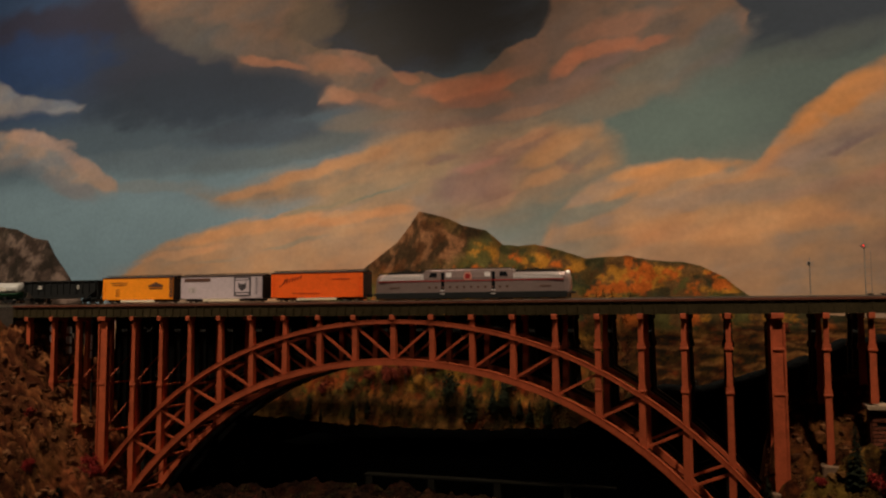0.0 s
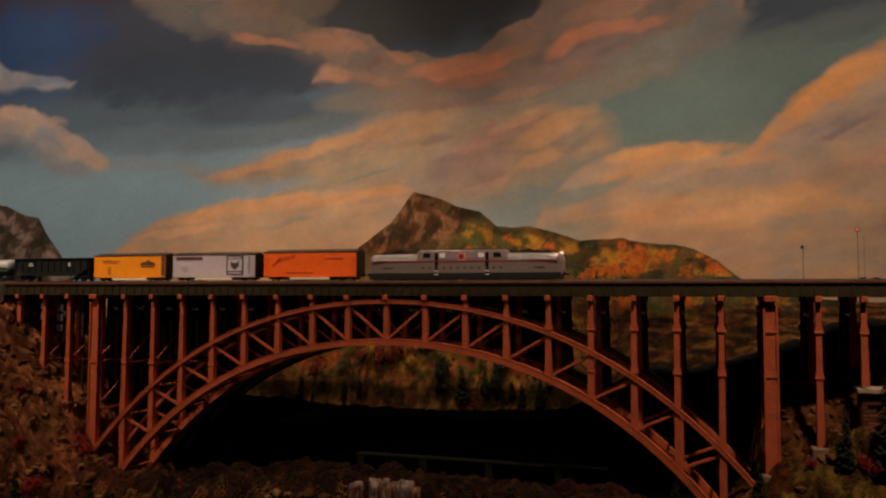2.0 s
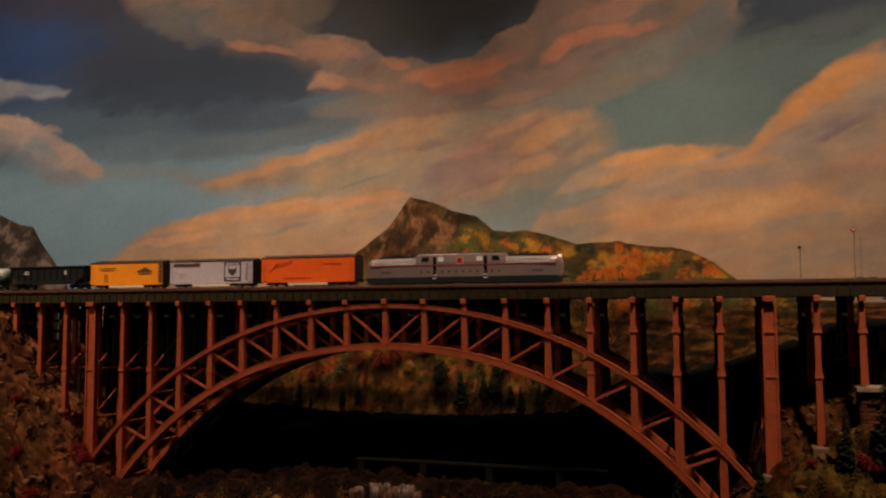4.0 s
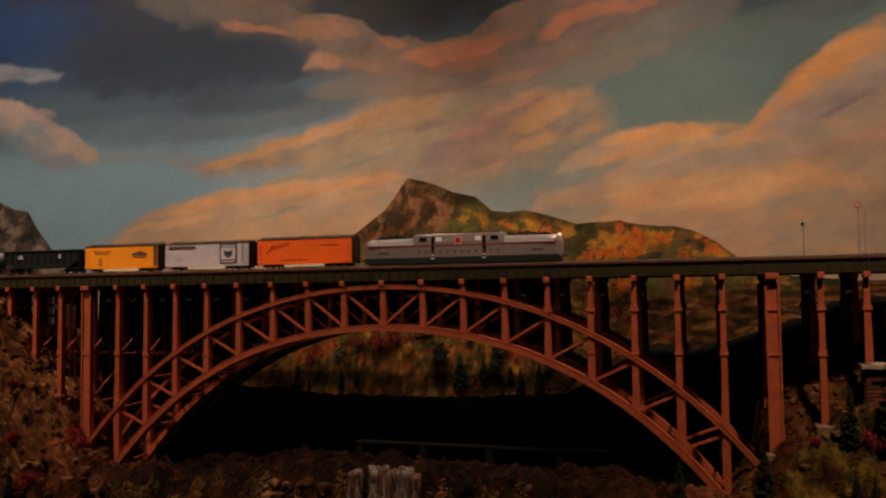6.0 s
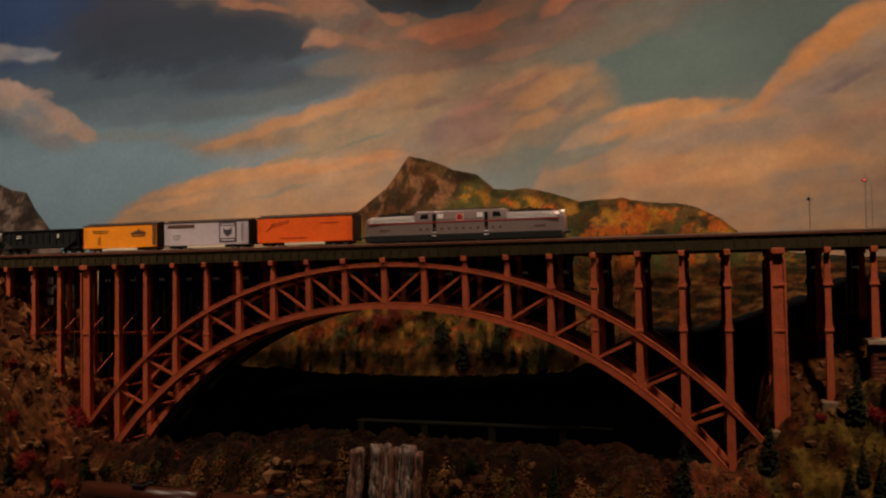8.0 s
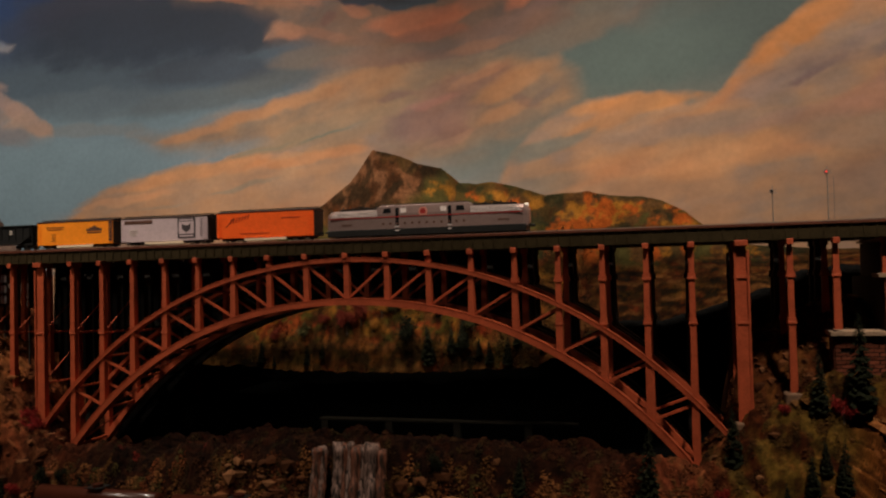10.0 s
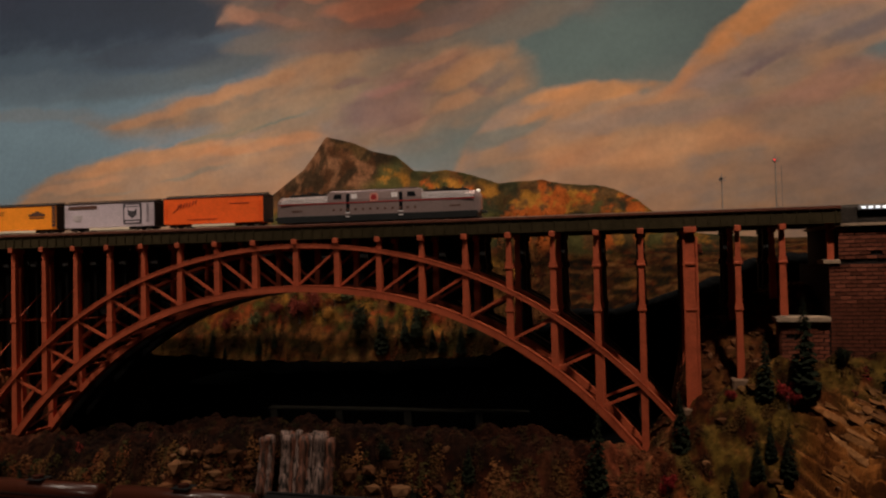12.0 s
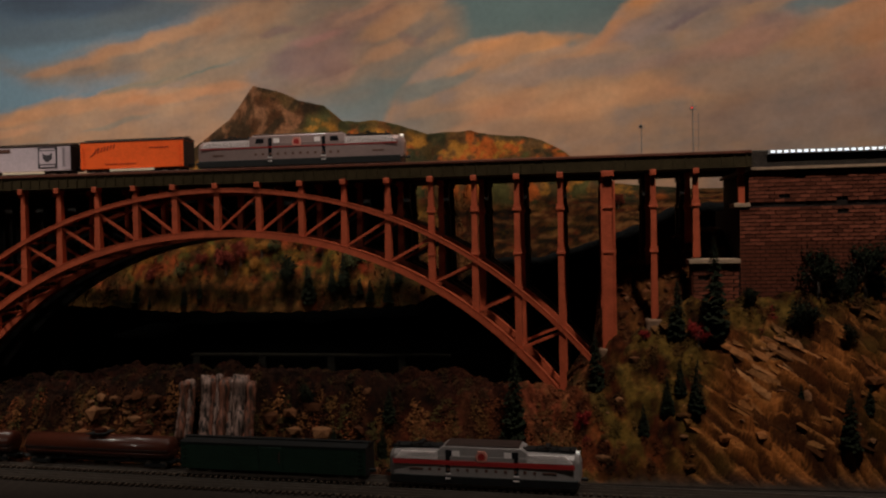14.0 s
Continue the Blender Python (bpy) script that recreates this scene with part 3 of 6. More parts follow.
def earth_paint(X, Y, Z):
    a, b = fbm(X * 9, Y * 9 + Z * 9, 4, 6), fbm(X * 25 + Z * 11, Y * 25, 3, 8)
    c, d = fbm(X * 3, Y * 3 + Z * 2, 3, 10), fbm(X * 12 + 4, Y * 14 - Z * 7, 4, 26)
    mixed = lambda p, q, w: p * (1 - w[..., None]) + q * w[..., None]
    tan, dirt, soil_and_shade = np.array((0.155, 0.048, 0.014)), np.array((0.046, 0.0125, 0.0045)), np.array((0.020, 0.0062, 0.0026))
    turf, moss, red = np.array((0.050, 0.034, 0.010)), np.array((0.088, 0.056, 0.012)), np.array((0.105, 0.027, 0.011))
    fine, crack = fbm(X * 55 + Z * 30, Y * 55, 4, 36, 0.6), fbm(X * 30, Y * 34 + Z * 20, 4, 37)
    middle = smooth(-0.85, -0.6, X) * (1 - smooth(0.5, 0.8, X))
    p = mixed(np.broadcast_to(dirt, (*X.shape, 3)), tan, smooth(0.0, 0.5, a - 0.12 * middle))
    p = mixed(p, np.array((0.15, 0.046, 0.017)), 0.8 * smooth(-0.7, -0.95, X) * smooth(-0.3, 0.3, a + 0.4 * b))
    p = mixed(p, red, 0.7 * smooth(0.05, 0.4, c + 0.5 * b))
    p = mixed(p, turf, smooth(0.0, 0.35, b + 0.4 * smooth(0.8, 1.1, X) - 0.1) * (1 - 0.65 * smooth(0.85, 0.7, X)))
    # Dark soil patches, thickened in the middle as painted dimness.
    p = mixed(p, soil_and_shade, 0.9 * smooth(0.02, 0.3, d + 0.2 * middle))
    p = mixed(p, np.array((0.17, 0.066, 0.027)), 0.6 * smooth(0.2, 0.5, fine))
    # Crest of the middle painted near-black for the shade it lies in.
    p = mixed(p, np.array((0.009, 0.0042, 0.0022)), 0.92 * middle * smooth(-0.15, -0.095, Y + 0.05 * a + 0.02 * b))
    grass = smooth(0.84, 0.95, X) * (1 - 0.75 * smooth(-0.03, 0.03, Y)) * smooth(-0.25, 0.15, fbm(X * 10, Y * 12, 4, 24) + 0.1)
    p = mixed(p, np.array((0.075, 0.026, 0.010)), 0.7 * smooth(0.8, 0.9, X) * smooth(-0.02, 0.04, Y))
    p = mixed(p, moss, 0.62 * grass * smooth(-0.35, 0.15, b + fine))
    (bed, thin), bare, band = bedding(X, Y), outcrop(X, Y), streaks(X, Y, 28)
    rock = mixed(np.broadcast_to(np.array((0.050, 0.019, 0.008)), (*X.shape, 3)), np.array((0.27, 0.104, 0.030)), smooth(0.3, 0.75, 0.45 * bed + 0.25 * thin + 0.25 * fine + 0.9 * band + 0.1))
    # Pale tread lips: tan strata with the ledge highlight painted in.
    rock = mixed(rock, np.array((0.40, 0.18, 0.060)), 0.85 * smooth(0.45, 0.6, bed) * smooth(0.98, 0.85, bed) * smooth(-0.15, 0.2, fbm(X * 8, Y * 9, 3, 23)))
    rock = mixed(rock, np.array((0.055, 0.038, 0.011)), 0.6 * smooth(0.15, 0.4, a))
    rock = mixed(rock, np.array((0.10, 0.030, 0.012)), 0.7 * smooth(0.0, 0.3, d))
    # Dark bed recesses: stained washes with crevice shade painted in.
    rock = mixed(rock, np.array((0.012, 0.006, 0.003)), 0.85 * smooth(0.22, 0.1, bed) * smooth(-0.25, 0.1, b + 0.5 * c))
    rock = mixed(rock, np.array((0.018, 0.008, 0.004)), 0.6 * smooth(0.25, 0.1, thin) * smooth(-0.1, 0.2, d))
    rock = rock * np.clip(1 + 0.25 * crack + 0.8 * streaks(X, Y, 84), 0.25, 1.8)[..., None] * 0.85
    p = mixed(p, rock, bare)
    p = mixed(p, soil_and_shade, 0.75 * (1 - 0.8 * bare) * smooth(0.12, 0.35, crack))
    p = p * np.clip(1 + (1 - 0.6 * bare) * (0.9 * fbm(X * 60, Y * 62 + Z * 40, 3, 81) + 0.5 * b), 0.3, 2)[..., None]
    # Middle ground dimmed in the paint for the weak light under the arch.
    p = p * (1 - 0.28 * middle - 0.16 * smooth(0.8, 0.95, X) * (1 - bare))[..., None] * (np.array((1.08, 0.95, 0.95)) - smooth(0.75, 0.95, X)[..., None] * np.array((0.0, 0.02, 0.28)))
    # Floor behind the arch blacked out, standing in for deep shade.
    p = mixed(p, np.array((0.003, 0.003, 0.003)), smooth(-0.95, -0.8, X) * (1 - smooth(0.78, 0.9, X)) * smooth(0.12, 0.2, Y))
    return mixed(p, np.array((0.036, 0.026, 0.02)), smooth(-0.195, -0.21, Y))


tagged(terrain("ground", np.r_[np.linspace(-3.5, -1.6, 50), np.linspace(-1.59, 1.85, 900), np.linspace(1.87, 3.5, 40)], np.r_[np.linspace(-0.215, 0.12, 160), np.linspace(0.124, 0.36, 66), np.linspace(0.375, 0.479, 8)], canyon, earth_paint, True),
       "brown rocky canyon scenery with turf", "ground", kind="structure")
tagged(part("track_shelf", box(-3.5, 3.5, -0.75, -0.2, TRACK_Z - 0.06, TRACK_Z - 0.002), M_BALLAST), "grey ballast shelf for the lower tracks", "ground", kind="structure")
tagged(part("fascia", box(-3.5, 3.5, -0.78, -0.751, -1.55, TRACK_Z + 0.01), M_WALL), "dark layout fascia board", "fascia", kind="structure")


def hill_paint(X, Y, Z):
    a, b = fbm(X * 11, Y * 6 + Z * 11, 5, 16), fbm(X * 24, Y * 16 + Z * 24, 4, 18)
    c, g = fbm(X * 14 + 5, Z * 14 + Y * 9, 4, 20), fbm(X * 16 + Z * 9, Z * 20 - X * 6, 5, 22, 0.65)
    mixed = lambda p, q, w: p * (1 - w[..., None]) + q * w[..., None]
    flat = lambda *v: np.broadcast_to(np.array(v), (*X.shape, 3))
    # Bare rock of the peaks: brown faces, darker clefts running down.
    seam = fbm(X * 26 + Z * 8, Z * 9 + X * 4, 4, 78)
    rock = mixed(flat(0.045, 0.022, 0.011), np.array((0.165, 0.085, 0.045)), smooth(-0.15, 0.3, g + 0.4 * a))
    rock = mixed(rock, np.array((0.024, 0.017, 0.010)), 0.75 * smooth(0.1, 0.3, seam + 0.2 * c))
    rock = mixed(rock, np.array((0.09, 0.040, 0.018)), 0.7 * smooth(0.0, 0.4, b))
    rock = mixed(rock, np.array((0.05, 0.042, 0.015)), 0.6 * smooth(0.15, 0.4, fbm(X * 8, Z * 12, 4, 79)))
    rock = mixed(rock, np.array((0.20, 0.108, 0.060)), 0.6 * smooth(0.12, 0.3, fbm(X * 19 - Z * 14, Z * 16 + X * 10, 4, 82)))
    rock = mixed(rock, np.array((0.020, 0.016, 0.010)), 0.8 * smooth(0.14, 0.26, fbm(X * 22 - Z * 20, Z * 17 + X * 9, 4, 83)))
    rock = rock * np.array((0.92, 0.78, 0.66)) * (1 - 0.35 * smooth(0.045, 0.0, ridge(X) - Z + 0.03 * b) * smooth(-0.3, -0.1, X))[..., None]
    grey = smooth(-1.3, -1.45, X)
    rock = mixed(rock, rock.mean(-1, keepdims=True) * np.array((1.25, 1.05, 0.98)), 0.7 * grey)
    # Autumn woods in soft dabs.
    gold, rust, green = np.array((0.25, 0.105, 0.014)), np.array((0.29, 0.065, 0.010)), np.array((0.060, 0.050, 0.014))
    east = smooth(-0.1, 0.3, X)
    p, q, r = fbm(X * 19 + 2, Z * 24, 5, 71, 0.6), fbm(X * 22, Z * 24 + 4, 5, 72, 0.6), fbm(X * 16 + 8, Z * 22, 5, 73, 0.6)
    wood = mixed(flat(0.085, 0.041, 0.014), gold, smooth(-0.02, 0.28, p + 0.1 * east))
    wood = mixed(wood, rust, smooth(0.1, 0.32, q + 0.06 * east - 0.03))
    wood = mixed(wood, green, smooth(0.03, 0.22, r - 0.02 * east))
    wood = mixed(wood, np.array((0.020, 0.020, 0.010)), 0.85 * smooth(0.1, 0.28, c - 0.25 * g))
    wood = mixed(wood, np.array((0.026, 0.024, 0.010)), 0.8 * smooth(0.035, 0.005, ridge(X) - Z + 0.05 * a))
    wood = wood * (1 + 0.45 * b)[..., None]
    # The lower slope: dull brown and olive, with some red.
    f1, f2, f3 = fbm(X * 25, Y * 50 + Z * 22, 4, 74, 0.55), fbm(X * 31 + 3, Y * 50 + Z * 26, 4, 75, 0.55), fbm(X * 22 + 7, Y * 50 + Z * 20, 4, 76, 0.55)
    low = mixed(flat(0.088, 0.038, 0.014), np.array((0.064, 0.045, 0.012)), smooth(-0.05, 0.2, f1 + 0.2 * a))
    low = mixed(low, np.array((0.16, 0.068, 0.022)), 0.8 * smooth(0.08, 0.3, f2))
    low = mixed(low, np.array((0.13, 0.026, 0.010)), 0.8 * smooth(0.15, 0.38, f3 + 0.2 * b))
    low = mixed(low, np.array((0.028, 0.020, 0.009)), 0.85 * smooth(0.0, 0.22, fbm(X * 20, Y * 44 + Z * 18, 4, 77)))
    low = mixed(low, np.array((0.100, 0.030, 0.010)), 0.5 * smooth(0.35, 0.55, X))
    upper = smooth(-0.30, -0.2, Z + 0.05 * a) * (1 - 0.75 * smooth(0.3, 0.5, X))
    low = mixed(low, np.array((0.068, 0.066, 0.015)), 0.8 * upper * smooth(-0.1, 0.2, f1 + 0.3 * c))
    low = mixed(low, np.array((0.24, 0.026, 0.011)), 0.6 * upper * smooth(0.08, 0.3, fbm(X * 17 + 2, Y * 40 + Z * 17, 3, 85)))
    low = mixed(low, np.array((0.30, 0.13, 0.022)), 0.6 * upper * smooth(0.2, 0.42, fbm(X * 21 + 9, Y * 40 + Z * 21, 3, 86)))
    low = mixed(low, np.array((0.19, 0.10, 0.04)), 0.7 * smooth(0.49, 0.482, Y) * smooth(-0.1, 0.2, fbm(X * 9, Y * 20, 3, 87) + 0.35 * smooth(-0.5, -0.65, X)))
    shelf = fbm(X * 17 + 3, Y * 60 + Z * 52, 4, 90, 0.6)
    low = mixed(low, np.array((0.20, 0.095, 0.040)), 0.8 * smooth(0.3, 0.5, X) * smooth(0.1, 0.26, shelf))
    low = mixed(low, np.array((0.014, 0.010, 0.006)), 0.85 * smooth(0.3, 0.5, X) * smooth(-0.08, -0.24, shelf))
    # Lower slope scaled down in paint, against the lamps added above it.
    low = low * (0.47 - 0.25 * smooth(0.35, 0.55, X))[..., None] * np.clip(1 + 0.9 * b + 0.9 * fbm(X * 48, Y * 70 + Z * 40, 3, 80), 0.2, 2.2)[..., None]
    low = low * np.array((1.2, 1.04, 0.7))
    # Woods dimmed below deck level: shade put into the colour.
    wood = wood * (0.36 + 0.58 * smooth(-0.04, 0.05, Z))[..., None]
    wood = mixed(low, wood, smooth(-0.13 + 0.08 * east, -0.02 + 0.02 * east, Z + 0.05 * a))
    top = smooth(0.075, 0.15, Z - 0.62 * np.maximum(X + 0.14, 0) + 0.09 * a) * (X < 0.25)
    top = np.maximum(top, grey)
    return mixed(wood, rock, top)


# Overhang added under the hillside, near-black, to keep the void below unlit.
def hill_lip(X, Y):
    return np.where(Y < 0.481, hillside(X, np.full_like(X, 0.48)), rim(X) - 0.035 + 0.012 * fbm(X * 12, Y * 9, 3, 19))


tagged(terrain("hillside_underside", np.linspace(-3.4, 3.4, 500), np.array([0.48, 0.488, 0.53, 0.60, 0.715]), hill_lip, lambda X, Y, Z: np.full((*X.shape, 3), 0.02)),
       "dark rough underside, added to keep the void below black", "hill", kind="structure")
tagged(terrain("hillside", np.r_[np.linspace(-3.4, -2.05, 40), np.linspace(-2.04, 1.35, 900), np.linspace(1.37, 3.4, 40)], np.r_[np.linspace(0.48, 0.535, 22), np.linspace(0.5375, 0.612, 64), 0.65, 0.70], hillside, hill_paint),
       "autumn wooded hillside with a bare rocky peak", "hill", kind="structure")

# ---------------------------------------------------------------- bridges
PANEL = 0.103


def post_x(i):
    """Where post i stands: the panels are a little longer in the haunches than at the ends."""
    return i * PANEL + float(np.interp(i, (-12, -11, -10, -9, -8, -7, -6, -4, -1, 0, 2, 4, 5, 6, 7, 8, 9, 10, 11, 12),
                                       (0.042, 0.032, 0.02, 0.011, 0.014, 0.005, -0.002, -0.009, -0.008, -0.002, 0.0045, 0.009, 0.0085, 0.0065, 0.001, -0.004, -0.002, -0.006, -0.018, -0.026)))


def chord_low(x):
    return -0.116 - 0.409 * x * x - 0.257 * x**4


def chord_up(x):
    return -0.012 - 0.387 * x * x - 0.17 * x**4


def arch_strip(f, x0, x1, half, y0, y1, n=44):
    rings = []
    for k in range(n + 1):
        x = x0 + (x1 - x0) * k / n
        z, s = f(x), (f(x + 0.001) - f(x - 0.001)) / 0.002
        L = math.hypot(1, s)
        dx, dz = -s / L * half, 1 / L * half
        rings.append([(x - dx, y0, z - dz), (x + dx, y0, z + dz), (x + dx, y1, z + dz), (x - dx, y1, z - dz)])
    return loft(bmesh.new(), rings)


def post_mesh(x, y, half, foot, collars, flanged=False):
    bm = bmesh.new()
    # A battered leg, a little wider at its foot.
    w = 1.2 if foot < -0.15 else 1.0
    rings = [[(x + s * half * k, y + d * 0.0075 * k, z) for s, d in ((-1, -1), (1, -1), (1, 1), (-1, 1))] for z, k in ((foot, w), (-0.016, 0.82 if foot < -0.15 else 1.0))]
    loft(bm, rings)
    if flanged:
        for s in (-1, 1):
            bx(bm, x + s * half - 0.0022, x + s * half + 0.0022, y - 0.0105, y - 0.0075, foot, -0.016)
    bx(bm, x - half * 0.75, x + half * 0.75, y - 0.006, y + 0.006, -0.0165, -0.007)
    bx(bm, x - half * 1.02, x + half * 1.02, y - 0.0185, y + 0.0085, -0.0072, 0.0058, bevel=0.001)
    for z in collars:
        if z > foot + 0.03:
            bx(bm, x - half - 0.0028, x + half + 0.0028, y - 0.0095, y + 0.0095, z - 0.003, z + 0.003, bevel=0.0008)
            bx(bm, x - half - 0.0015, x + half + 0.0015, y - 0.0088, y + 0.0088, z + 0.003, z + 0.011)
    return bm


def bridge(ribs, label, M_RUST, thin=0.0068):
    root = thing("arch_bridge", label, "bridge", "pair of arch bridges")
    for n, y in enumerate(ribs):
        part("lower_chord", arch_strip(chord_low, -0.825, 0.825, 0.0075, y - 0.012, y + 0.012), M_RUST, root)
        part("upper_chord", arch_strip(chord_up, -0.915, 0.915, 0.0045, y - 0.012, y + 0.012), M_RUST, root)
        if n == 0 and thin < 0.01:
            # Cover plates along the chords of the front rib.
            for nm, fn, h, a in (("lower_cover_plate", chord_low, 0.0083, 0.82), ("upper_cover_plate", chord_up, 0.0053, 0.91)):
                part(nm, arch_strip(lambda x: fn(x) + h * math.hypot(1, (fn(x + 0.001) - fn(x - 0.001)) / 0.002), -a, a, 0.0009, y - 0.0130, y + 0.0130), M_RUST, root)
        for i in range(-12, 12):
            x = post_x(i)
            foot = float(bank(np.array(x))) - 0.05 if abs(i) >= 9 else chord_low(x)
            if i == 11:
                foot = -0.19
            collars = (-0.075, -0.175) if i > 3 else ((-0.19,) if i < -4 else ())
            part("post", post_mesh(x, y, 0.0135 if abs(i) == 9 else thin, foot, collars, abs(i) == 9), M_RUST, root)
        for i in range(-8, 9):
            if i:
                a, x = post_x(i - (1 if i > 0 else -1)), post_x(i)
                part("diagonal", beam(bmesh.new(), (x, y, chord_up(x) - 0.005), (a, y, chord_low(a) + 0.006), 0.0058, 0.007), M_RUST, root)
    y0, y1 = ribs
    for i in range(-11, 11):
        x = post_x(i)
        if abs(i) < 9:
            part("strut", beam(bmesh.new(), (x, y0, chord_low(x)), (x, y1, chord_low(x)), 0.006, 0.006), M_RUST, root)
            part("strut", beam(bmesh.new(), (x, y0, chord_up(x)), (x, y1, chord_up(x)), 0.005, 0.005), M_RUST, root)
            if i < 8:
                part("lateral_brace", beam(bmesh.new(), (x, y0, chord_low(x)), (post_x(i + 1), y1, chord_low(post_x(i + 1))), 0.004, 0.004), M_RUST, root)
        if i < -3:
            for z in (-0.19, -0.33):
                if z > max(float(bank(np.array(x))), chord_up(x) if i > -9 else -1) + 0.02:
                    part("strut", beam(bmesh.new(), (x, y0, z), (x, y1, z), 0.005, 0.005), M_RUST, root)
                    part("sway_rod", beam(bmesh.new(), (x, y0, z), (x, y1, z + 0.1), 0.0024, 0.0024), M_RUST, root)
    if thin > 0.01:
        # Solid spandrel panels over the western half, their near-black standing in for dim light.
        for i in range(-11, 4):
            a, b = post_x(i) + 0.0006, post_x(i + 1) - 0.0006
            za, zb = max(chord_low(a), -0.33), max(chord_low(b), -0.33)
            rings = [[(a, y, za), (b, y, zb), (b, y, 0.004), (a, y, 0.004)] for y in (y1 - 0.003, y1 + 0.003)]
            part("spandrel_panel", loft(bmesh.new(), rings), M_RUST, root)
    # Deck: plate girders with stiffeners, floor, edge strip.
    f, b, x0, x1 = y0 - 0.0135, y1 + 0.016, -1.25, 1.232
    for y, s in ((f, 1), (b, -1)):
        g = part("edge_girder", box(x0, x1, min(y, y + s * 0.005), max(y, y + s * 0.005), 0.0062, 0.0335), M_OLIVE, root, "olive plate girder")
        me = None
        for k in range(97):
            x = x0 + 0.014 + k * 0.0256
            if me is None:
                st = part("stiffener", box(-0.0012, 0.0012, -0.002, 0.0, 0.0075, 0.0325), M_OLIVE, g)
                me = st.data
                st.matrix_local = Matrix.Translation((x, y + (0 if s > 0 else 0.002), 0))
            elif s > 0:
                share("stiffener", me, g, Matrix.Translation((x, y, 0)))
        part("flange", box(x0, x1, y - 0.003, y + 0.003, 0.0040, 0.0060), M_OLIVE, g)
    part("deck", box(x0, x1, f + 0.0055, b - 0.0055, 0.009, 0.033), M_DARK, root)
    part("deck_edge", box(x0, x1, f - 0.004, f + 0.012, 0.0338, 0.0405, bevel=0.001), M_DECK, root, "red-brown timber deck edge")
    part("walkway", box(x0, x1, f + 0.0125, b - 0.004, 0.0336, 0.0366), M_TIE, root)
    return root


near_bridge = bridge((0.0, 0.14), "rust-red steel deck arch bridge with olive girders", M_RUST)
# Unseen strip between the decks, added to stop light falling through.
part("deck_gap_filler", box(-1.25, 1.232, 0.1585, 0.186, 0.0337, 0.0366), M_TIE, near_bridge)
# The far bridge carries its shade as a near-black colour.
far_bridge = bridge((0.205, 0.285), "steel arch bridge behind the red one, near-black for shade", M_DARK, 0.0125)

# ---------------------------------------------------------------- tracks


def skewed(x, y, z):
    """Place and turn on the lower tracks, whose west end lies farther back."""
    return pose(x, y + 0.058 * (0.8 - x), z, 0, 0, -3.3)


def track(label, y, z, x0, x1, ties):
    root = thing("railway_track", label, "track", "railway tracks", skewed(0, y, z) if ties else pose(0, y, z))
    me = None
    if ties:
        for k in range(int((x1 - x0) / 0.014)):
            m = Matrix.Translation((x0 + k * 0.014 + 0.002 * random.random(), 0, 0)) @ Matrix.Rotation(random.uniform(-0.03, 0.03), 4, "Z")
            if me is None:
                t = part("tie", box(-0.0035, 0.0035, -0.028, 0.028, 0, 0.004, bevel=0.0006), M_TIE, root)
                me = t.data
                t.matrix_local = m
            elif k < 295:
                share("tie", me, root, m)
    for dy in (-0.016, 0.0, 0.016):
        bm = bx(bmesh.new(), x0, x1, dy - 0.0016, dy + 0.0016, 0.004, 0.0052)
        bx(bm, x0, x1, dy - 0.0006, dy + 0.0006, 0.0052, 0.0078)
        bx(bm, x0, x1, dy - 0.0012, dy + 0.0012, 0.0078, 0.0098)
        part("rail", bm, M_RAIL, root)
    return root


track("three-rail track across the near bridge deck", 0.065, 0.0355, -3.4, 3.4, False)
track("three-rail track across the far bridge deck", 0.245, 0.0355, -3.4, 3.4, False)
track("three-rail track on the lower ballast shelf", -0.265, TRACK_Z, -0.9, 2.6, True)
track("second three-rail track on the lower ballast shelf", -0.345, TRACK_Z, -0.9, 2.6, True)
for name, x0, x1 in (("track_bench", -3.5, -1.2505), ("track_bench", 1.2325, 3.5)):
    tagged(part(name, box(x0, x1, -0.012, 0.31, 0.004 if x0 > 0 else -0.05, 0.0362), M_BALLAST), "ballasted track bench beyond the bridge", "track bed", kind="structure")

# ---------------------------------------------------------------- abutment and pier of brick


def brickwork(root, x0, x1, y, z0, z1, wide, high, limit):
    """Brick courses proud of a mortar backing; the first ones are single parts, the rest is joined."""
    stock = [part("brick", box(-w / 2, w / 2, 0, 0.004, -high / 2, high / 2, bevel=0.0005), M_BRICK, root) for w in (wide, wide / 2)]
    rows, made, rest = int((z1 - z0) / (high + 0.0018)), 0, bmesh.new()
    used = [False, False]
    for r in range(rows):
        z = z1 - (r + 0.5) * (high + 0.0018)
        x = x0 - (wide / 2 if r % 2 else 0)
        while x < x1:
            a, b = max(x, x0), min(x + wide, x1)
            x += wide + 0.0012
            if b - a < 0.002 or random.random() < 0.012:
                continue
            out = y - 0.003 - 0.0012 * random.random()
            full = b - a > wide * 0.8
            if made < limit and a < x0 + 0.33:
                m = Matrix.Translation(((a + b) / 2, out, z))
                k = 0 if full else 1
                if not used[k]:
                    stock[k].matrix_local, used[k] = m, True
                else:
                    share("brick", stock[k].data, root, m)
                made += 1
            else:
                bx(rest, a, b, out, out + 0.004, z - high / 2, z + high / 2)
    if rest.verts:
        tagged(part("brickwork", rest, M_BRICK, root), kind="stuff")
    else:
        rest.free()


abutment = thing("bridge_abutment", "red brick bridge abutment with a pale stone coping", "abutment")
part("core", box(1.207, 2.6, 0.0, 0.33, -0.46, -0.0822), M_MORTAR, abutment)
part("core", box(1.227, 2.6, 0.0, 0.33, -0.082, -0.004), M_MORTAR, abutment)
